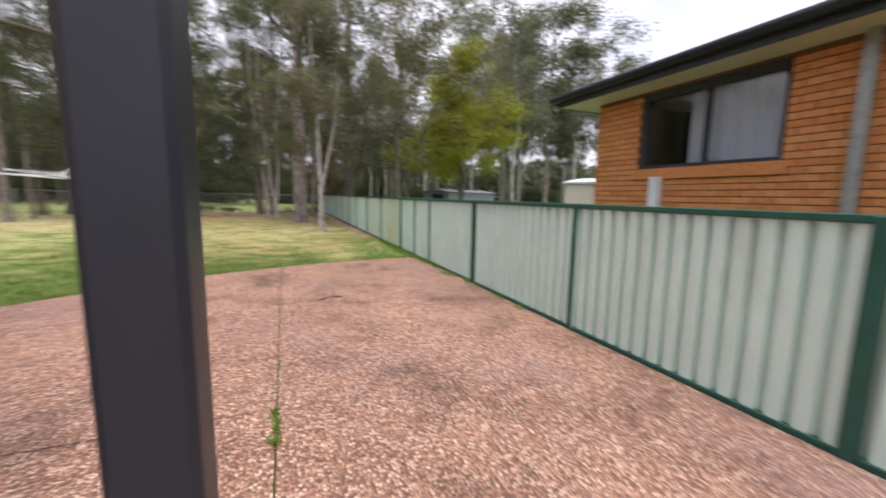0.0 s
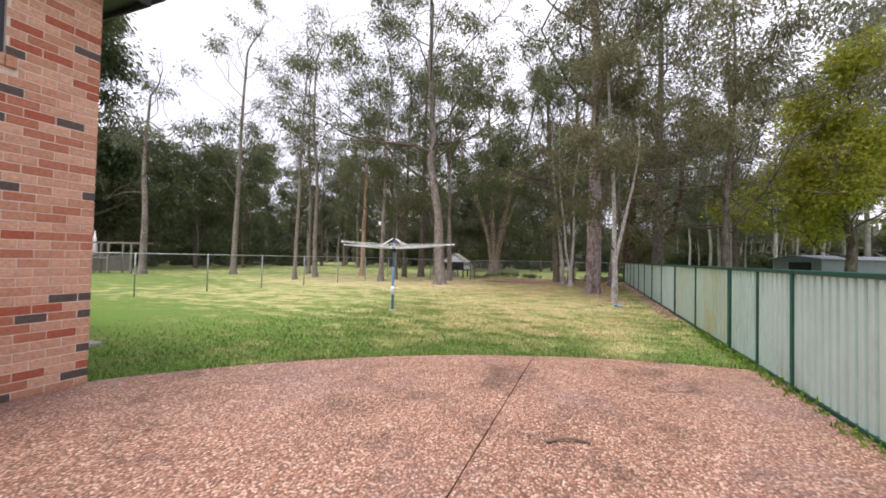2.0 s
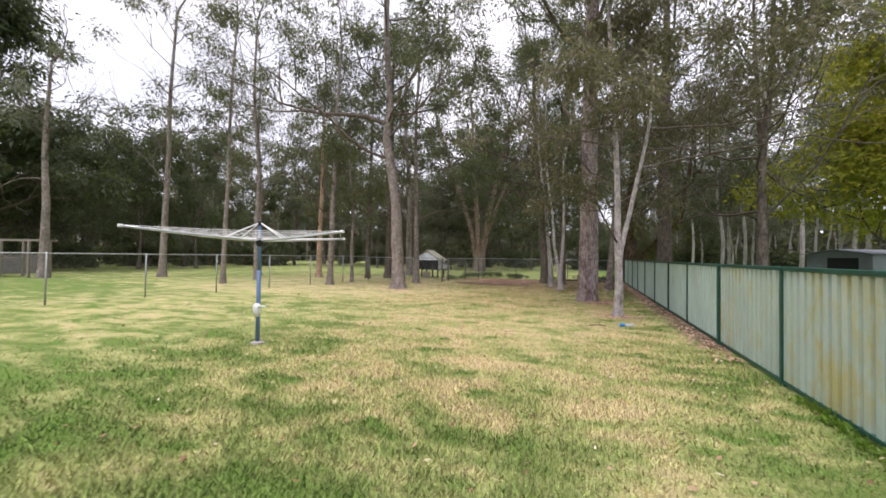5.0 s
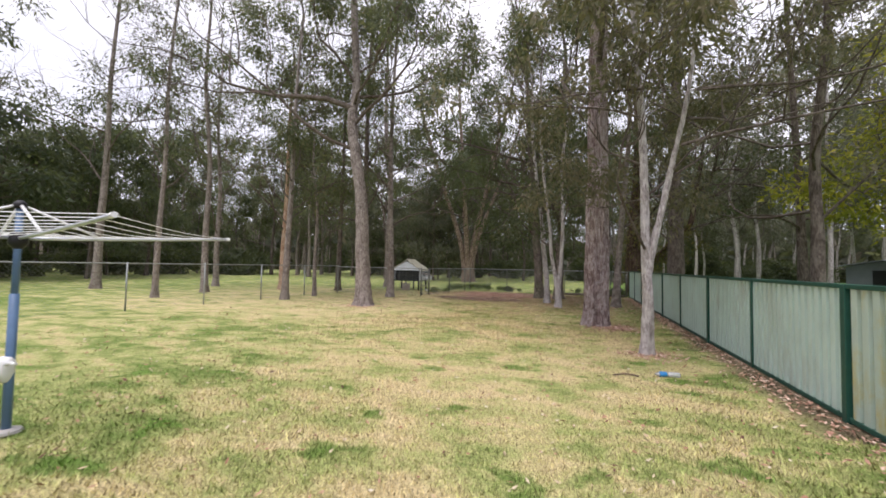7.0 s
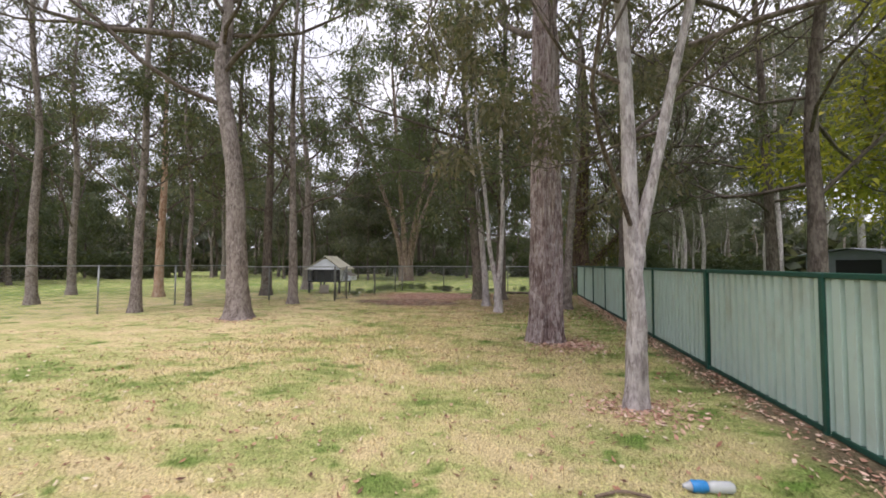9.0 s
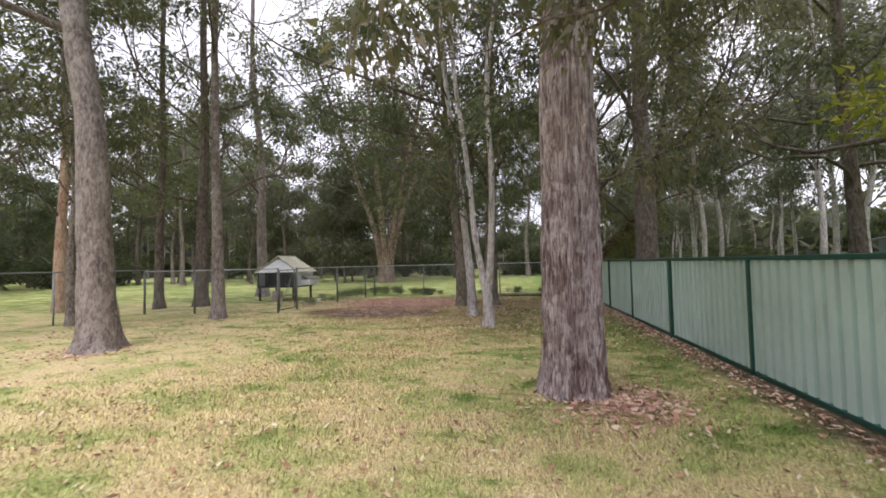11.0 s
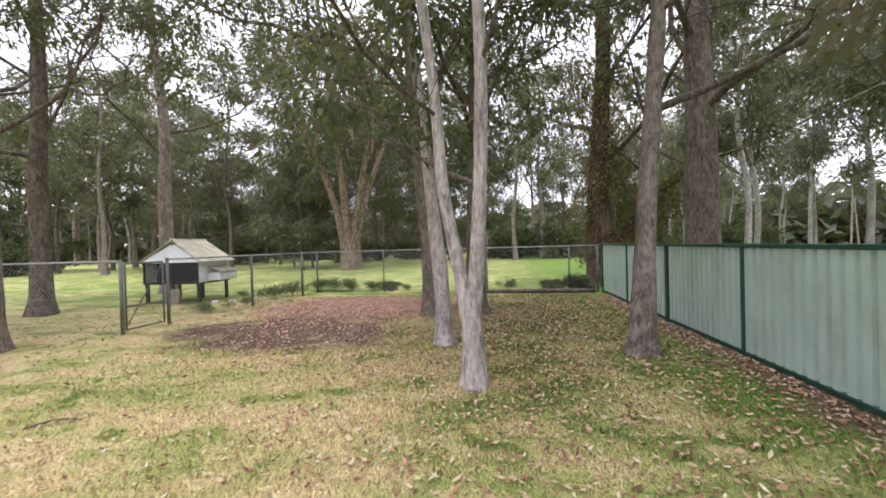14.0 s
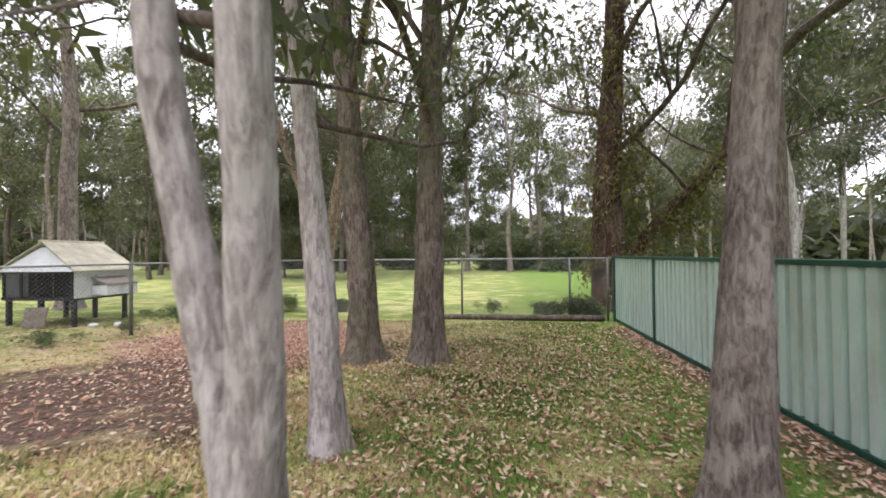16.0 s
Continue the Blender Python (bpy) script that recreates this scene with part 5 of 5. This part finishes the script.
tree("broad many-stemmed paperbark with ribbed brown trunks", (-10.3, 48.0, -0.02), st, M_BARK_PAPER, M_LEAF_DARK, 65, crown=0.42, low=5.5, limbs=34, reach=5.4, depth=2, fine=4, count=32000, size=0.28, spread=0.45, up=0.3, furrow=0.05, around=5, along=0.8, sides=16, rings=26)

# ---- far woodland: a few kinds, repeated ----
KINDS = []
for k, (h, r, bark, leaf, crown, reach, count, up, size) in enumerate((
        (18, 0.26, M_BARK_DARK, M_LEAF_FAR, 0.30, 4.2, 7600, 0.45, 0.40),
        (21, 0.30, M_BARK_GREY, M_LEAF_GUM, 0.36, 4.6, 7600, 0.5, 0.40),
        (15, 0.20, M_BARK_DARK, M_LEAF_DARK, 0.20, 4.0, 7600, 0.35, 0.40),
        (18, 0.22, M_BARK_PALE, M_LEAF_PALE, 0.34, 3.8, 7000, 0.5, 0.38),
        (12, 0.16, M_BARK_DARK, M_LEAF_FAR, 0.18, 3.4, 7600, 0.35, 0.38))):
    KINDS.append(tree("woodland gum with a dusky green crown", (-60 - 9 * k, 70, -0.02), [([(0, 0, 0), (0.2, 0, h * 0.25), (-0.3, 0.2, h * 0.5), (0.3, -0.1, h * 0.8), (0.1, 0, h)], r, r * 0.3)],
                      bark, leaf, 80 + k, crown=crown, limbs=20, reach=reach, depth=1, count=int(count * 0.82), size=size * 0.98, spread=0.52, each=85, fine=3, sides=7, rings=14, group="woodland trees", up=up))
fr = np.random.default_rng(77)
spots = []
while len(spots) < 128:
    zone = fr.uniform()
    if zone < 0.40:
        x, y = fr.uniform(-40, 30), fr.uniform(56, 92)
    elif zone < 0.66:
        x, y = fr.uniform(-66, -33), fr.uniform(9, 60)
    elif zone < 0.74:
        x, y = fr.uniform(-30, -14), fr.uniform(46, 60)
    else:
        x, y = fr.uniform(9, 42), fr.uniform(34, 62)
    if -12 < x < 14 and fr.uniform() < 0.42:
        continue
    if all((x - a) ** 2 + (y - b) ** 2 > 9.5 for a, b in spots):
        spots.append((x, y))
spots += [(-14.6, 51.0), (-2.0, 60.0), (1.8, 57.5), (4.6, 61.0)]
for k, (x, y) in enumerate(spots):
    c = copy_thing(KINDS[3 if x > 7 and fr.uniform() < 0.8 else (0, 1, 2, 4)[int(fr.integers(0, 4))]], pose(x, y, -0.03, 0, 0, fr.uniform(0, 360)))
    f = fr.uniform(0.6, 0.85) if x < -28 else fr.uniform(0.85, 1.15) if x > 19 and x > 0.9 * (y - 23.6) else fr.uniform(0.55, 0.72) if x > 7 else fr.uniform(0.55, 0.75) if x < -12 and y < 62 else fr.uniform(0.75, 1.05)
    c.scale = (f * fr.uniform(0.9, 1.1), f, f * fr.uniform(0.9, 1.15))
# undergrowth
bush = thing("bush", "dark scrubby undergrowth bush", "bush", (-30, 60, 0), group="undergrowth")
s, bl = Shape(), Shape()
br = np.random.default_rng(8)
anch = []
for k in range(8):
    limb(bl, anch, br, (0, 0, 0), np.array((br.normal(0, 0.7), br.normal(0, 0.7), 0.8)), 1.6, 0.03, 1, 0.2, 4)
leaves(s, anch, br, 2400, 0.3, 0.3, 0.6)
part("bush_wood", bl, M_BARK_DARK, bush)
part("leaf_mass", s, M_LEAF_DARK, bush)
for k in range(64):
    a = fr.uniform()
    if a < 0.55:
        x, y = fr.uniform(-40, 25), fr.uniform(60, 82)
    elif a < 0.95:
        x, y = fr.uniform(-60, -38), fr.uniform(12, 55)
    else:
        x, y = fr.uniform(14, 35), fr.uniform(36, 55)
    c = copy_thing(bush, pose(x, y, 0, 0, 0, fr.uniform(0, 360)))
    f = fr.uniform(0.8, 1.7)
    c.scale = (f, f, f * 0.9)

for x, y, f in ((-3.9, 35.1, 0.2), (2.6, 34.5, 0.3), (1.9, 34.7, 0.2)):
    c = copy_thing(bush, pose(x, y, 0, 0, 0, fr.uniform(0, 360)))
    c.scale = (f * 1.3, f * 0.8, f * 0.75)
    tagged(c, "low scrubby plant against the chain-link fence", group="fence shrubs")

clump = thing("weed_clump", "leafy green weeds growing through the chain-link fence", "weeds", (-7.4, 30.4, 0), group="fence weeds")
cl, ca = Shape(), []
cs = Shape()
for k in range(9):
    limb(cs, ca, br, (br.normal(0, 0.12), br.normal(0, 0.12), 0), np.array((br.normal(0, 0.35), br.normal(0, 0.35), 0.9)), 0.55, 0.006, 1, 0.2, 4)
leaves(cl, ca, br, 900, 0.1, 0.09, 0.2, 0.3)
part("stem", cs, M_WEED, clump)
clump.scale = (0.8, 0.5, 0.35)
part("leaf_mass", cl, leaf_material("fence_weed_leaves", [(0.0, (0.075, 0.115, 0.045)), (0.6, (0.145, 0.20, 0.08)), (1.0, (0.23, 0.28, 0.12))], 0.4), clump)
for x, y, f in ((-7.2, 31.6, 0.8), (-7.1, 32.9, 1.1), (-6.9, 33.8, 1.3), (-6.6, 34.9, 1.5), (-5.9, 35.1, 1.2), (-5.2, 34.9, 1.5), (-4.4, 34.9, 1.0), (-3.2, 34.8, 0.7), (-1.2, 34.7, 0.7), (0.4, 34.5, 0.9), (1.6, 34.4, 0.8), (2.8, 34.4, 1.0), (-8.6, 33.6, 0.7)):
    c = copy_thing(clump, pose(x, y, 0, 0, 0, fr.uniform(0, 360)))
    c.scale = (f * fr.uniform(0.6, 1.0), f * fr.uniform(0.4, 0.6), f * fr.uniform(0.3, 0.55))

# ---- distant woods that close the view ----
dw = np.random.default_rng(19)
s, k = Shape(), 46000
a = dw.uniform(-0.35, 3.6, k)
rr = dw.uniform(88, 118, k)
crest = 5.5 + 6 * vnoise(np.stack([a * 9, rr * 0.05, a * 0], -1), 4.0) + 3 * vnoise(np.stack([a * 41, rr * 0.1, a * 0], -1), 6.0)
crest = crest * (1 + 0.35 * (a > 2.1)) * (1 - 0.25 * np.exp(-((a - 1.55) / 0.28) ** 2))
c = np.stack([-5 + np.cos(a) * rr, 15 + np.sin(a) * rr, crest * dw.uniform(0, 1, k) ** 1.25], -1)
d = dw.normal(0, 1, (k, 3))
d /= np.linalg.norm(d, axis=1)[:, None]
w = np.cross(d, dw.normal(0, 1, (k, 3)))
w /= np.linalg.norm(w, axis=1)[:, None]
ln = dw.uniform(0.7, 1.7, (k, 1))
s.add(np.stack([c - d * ln, c + w * ln * 0.5, c + d * ln, c - w * ln * 0.5], 1), np.arange(k * 4).reshape(-1, 4))
tagged(part("distant_woods", s, M_LEAF_FAR, None, "distant dusky eucalypt woodland beyond the paddock"), category="woods", kind="stuff")

s = Shape()
for k in range(220):
    a, r = dw.uniform(-0.3, 3.5), dw.uniform(66, 100)
    p = np.array((-5 + math.cos(a) * r, 15 + math.sin(a) * r, -0.1))
    h, w = dw.uniform(7, 14), dw.uniform(0.1, 0.2)
    s.tube([p, p + (dw.normal(0, 0.3), 0, h * 0.5), p + (dw.normal(0, 0.8), 0, h)], [w, w * 0.8, w * 0.4], 4, cap=False)
tagged(part("distant_trunks", s, M_BARK_GREY, None, "thin pale trunks of the distant woodland"), category="woods", kind="stuff")

# ---- play yard seen across the paddock ----
play = thing("play_set", "grey timber climbing frame with slide", "play equipment", (-30.5, 18.6, 0), 20)
for x in (-1.6, 0, 1.6):
    for y in (-0.6, 0.6):
        part("post", Shape().rounded(x - 0.06, x + 0.06, y - 0.06, y + 0.06, -0.05, 2.1, 0.01), M_STUMP, play)
part("platform", Shape().rounded(-1.6, 0.0, -0.6, 0.6, 1.05, 1.13, 0.01), M_STUMP, play)
part("top_beam", Shape().rounded(-2.1, 2.6, -0.06, 0.06, 2.1, 2.22, 0.01), M_STUMP, play)
part("slide", Shape().rounded(-1.8, 1.8, -0.3, 0.3, -0.03, 0.03, 0.02, pose(-3.2, 0, 0.6, 0, -24, 0)), M_PINK, play, "faded pink slide")
umb = thing("closed_umbrella", "closed white garden umbrella", "umbrella", (-32.6, 18.4, 0))
part("pole", Shape().tube([(0, 0, 0), (0, 0, 2.9)], 0.03, 6), M_STUMP, umb)
part("canopy", Shape().tube([(0, 0, 1.4), (0, 0, 1.6), (0, 0, 2.2), (0, 0, 3.0)], [0.16, 0.2, 0.14, 0.02], 10), M_CORD, umb, smooth=True)
pal = thing("paling_fence", "low grey paling fence across the paddock", "fence", (-44, 10, 0), 50)
for k in range(110):
    part("paling", Shape().rounded(k * 0.14, k * 0.14 + 0.125, -0.01, 0.01, 0, 1.3 + 0.05 * math.sin(k * 3.7), 0.004), M_PALING, pal)

# ---- grass blades, fallen leaves ----
gr = np.random.default_rng(3)


def on_lawn(x, y):
    inside = (x > -11.5) & (x < 3.18) & (y < 33.5)
    past = y > CY + np.sqrt(np.maximum(CR**2 - (x - CX) ** 2, 0)) + 0.02
    past |= x < -4.9
    return inside & past & (y > 3.9)


def scatter(count, reach):
    x = gr.normal(-0.5, reach, count)
    y = gr.uniform(4, 33.5, count)
    ok = on_lawn(x, y)
    return x[ok], y[ok]


bx, by = scatter(460000, 2.8)
m = len(bx)
soil = ((bx + 3.9) / 2.1) ** 2 + ((by - 28.4) / 1.5) ** 2 > 0.8
soil &= ((bx + 3.9) / 2.4) ** 2 + ((by - 31.2) / 2.0) ** 2 > gr.uniform(0.5, 1.0, m)
soil &= ~((bx > 2.7) & (by > 14) & (gr.uniform(0, 1, m) < 0.75))
bx, by = bx[soil], by[soil]
m = len(bx)
h = gr.uniform(0.018, 0.05, m)
edge = by - (CY + np.sqrt(np.maximum(CR**2 - (bx - CX) ** 2, 0)))
h = np.where(edge < 0.25, h * 1.7, h)
h = np.where((bx > 2.9) & (by < 14), h * 1.25, h)
a = gr.uniform(0, 6.28, m)
wd = gr.uniform(0.004, 0.010, m)
lean = gr.normal(0, 0.03, (m, 2))
z0 = np.full(m, -0.022)
p0 = np.stack([bx - np.cos(a) * wd, by - np.sin(a) * wd, z0], -1)
p1 = np.stack([bx + np.cos(a) * wd, by + np.sin(a) * wd, z0], -1)
p2 = np.stack([bx + lean[:, 0], by + lean[:, 1], z0 + h + 0.022], -1)
s = Shape()
s.add(np.stack([p0, p1, p2], 1), tris=np.arange(m * 3).reshape(-1, 3))
lawn = part("grass", s, M_BLADE, None, "short mown blades, dry straw mixed with green")
tagged(lawn, category="grass", kind="stuff")


def fallen(count, where, material, name, label, size):
    x, y = where(count)
    ok = on_lawn(x, y)
    x, y = x[ok], y[ok]
    k = len(x)
    a = gr.uniform(0, 6.28, k)
    ln = size * gr.uniform(0.5, 1.3, k)
    d = np.stack([np.cos(a), np.sin(a), gr.normal(0, 0.25, k)], -1)
    w = np.stack([-np.sin(a), np.cos(a), gr.normal(0, 0.4, k)], -1)
    c = np.stack([x, y, gr.uniform(0.022, 0.04, k)], -1)
    v = np.stack([c - d * ln[:, None] / 2, c + w * ln[:, None] * 0.2, c + d * ln[:, None] / 2 + (0, 0, 0.006), c - w * ln[:, None] * 0.2], 1)
    s = Shape()
    s.add(v, np.arange(k * 4).reshape(-1, 4))
    ob = part(name, s, material, None, label)
    return tagged(ob, category="leaves", kind="stuff")


def all_over(k):
    y = 33.5 - 26 * gr.power(1.7, k)[::-1] ** 1.0 * gr.uniform(0, 1, k) ** 0.75
    return gr.uniform(-11, 3.15, k), y


fallen(23000, all_over, M_LITTER, "fallen_leaves", "scattered dry gum leaves on the lawn", 0.06)
fallen(20000, lambda k: (gr.normal(0.7, 1.9, k), gr.normal(28.6, 3.2, k)), M_LITTER, "fallen_leaves", "dense dry leaves under the back trees", 0.06)
fallen(20000, lambda k: (gr.normal(-3.7, 1.7, k), gr.normal(31.4, 1.1, k)), M_RUST, "leaf_litter", "rusty brown leaf litter beside the gate", 0.052)
fallen(800, lambda k: (gr.normal(-4.2, 1.3, k), gr.normal(28.3, 1.1, k)), M_RUST, "leaf_litter", "rusty leaves on bare dark soil", 0.06)
fallen(2600, lambda k: (3.2 - np.abs(gr.normal(0, 0.25, k)), gr.uniform(13, 33, k)), M_RUST, "leaf_litter", "brown leaves drifted along the steel fence", 0.06)

fallen(900, lambda k: (gr.normal(1.35, 0.35, k), gr.normal(20.75, 0.3, k)), M_RUST, "leaf_litter", "red-brown shed bark at the foot of the stringybark", 0.09)
fallen(500, lambda k: (gr.normal(-7.4, 0.4, k), gr.normal(22.3, 0.3, k)), M_RUST, "leaf_litter", "shed bark at the foot of the leaning gum", 0.08)
fallen(500, lambda k: (gr.normal(1.75, 0.3, k), gr.normal(17.35, 0.25, k)), M_RUST, "leaf_litter", "shed bark at the foot of the forked gum", 0.07)

# ---- bricks of the house wall ----
BL, BH = 0.25, 0.086


def brick_mesh(length):
    s = Shape().rounded(-0.02, 0.0, 0.0, length, 0.0, BH, 0.004)
    return s.mesh("brick", M_BRICK)


whole, cut = brick_mesh(BL), {}
joined = Shape()
near = 0
for c in range(int(HZ / 0.097)):
    z = 0.012 + c * 0.097
    y = HY - (0.0 if c % 2 else 0.13)
    first = c % 2 == 0
    while y > -1.0:
        ln = 0.12 if first else BL
        y0 = HY - 0.12 if first else y - BL
        top = HY if first else y
        first = False
        hit = z + BH > WZ0 - 0.14 and z < WZ1 and y0 < WY1 + 0.1 and top > WY0
        if hit:
            if top > WY1 + 0.12 and z < WZ0:
                y0 = WY1 + 0.105
            elif top > WY1 + 0.02 and z >= WZ0:
                y0 = max(y0, WY1 + 0.002)
            else:
                y = y0 - 0.01 if y0 < y else y - 0.26
                continue
            ln = top - y0
        if ln > 0.04:
            if 0.0 < z < 3.0 and y0 > 0.9 and near < 300 and abs(ln - BL) < 0.13:
                key = round(ln, 3)
                if key not in cut:
                    cut[key] = whole if key == BL else brick_mesh(key)
                ob = new("brick", cut[key])
                ob.parent = house
                ob.matrix_basis = pose(HX + gr.normal(0, 0.0012), y0, z)
                near += 1
            else:
                joined.rounded(HX - 0.02, HX + gr.normal(0, 0.0012), y0, y0 + ln, z, z + BH, 0.004)
        y = y0 - 0.01
for k in range(24):
    y = WY1 + 0.08 - k * 0.096
    joined.rounded(HX - 0.1, HX + 0.035, y - 0.086, y, WZ0 - 0.125, WZ0 - 0.006, 0.005)
tagged(part("brickwork", joined, M_BRICK_JOINED, house), kind="stuff")
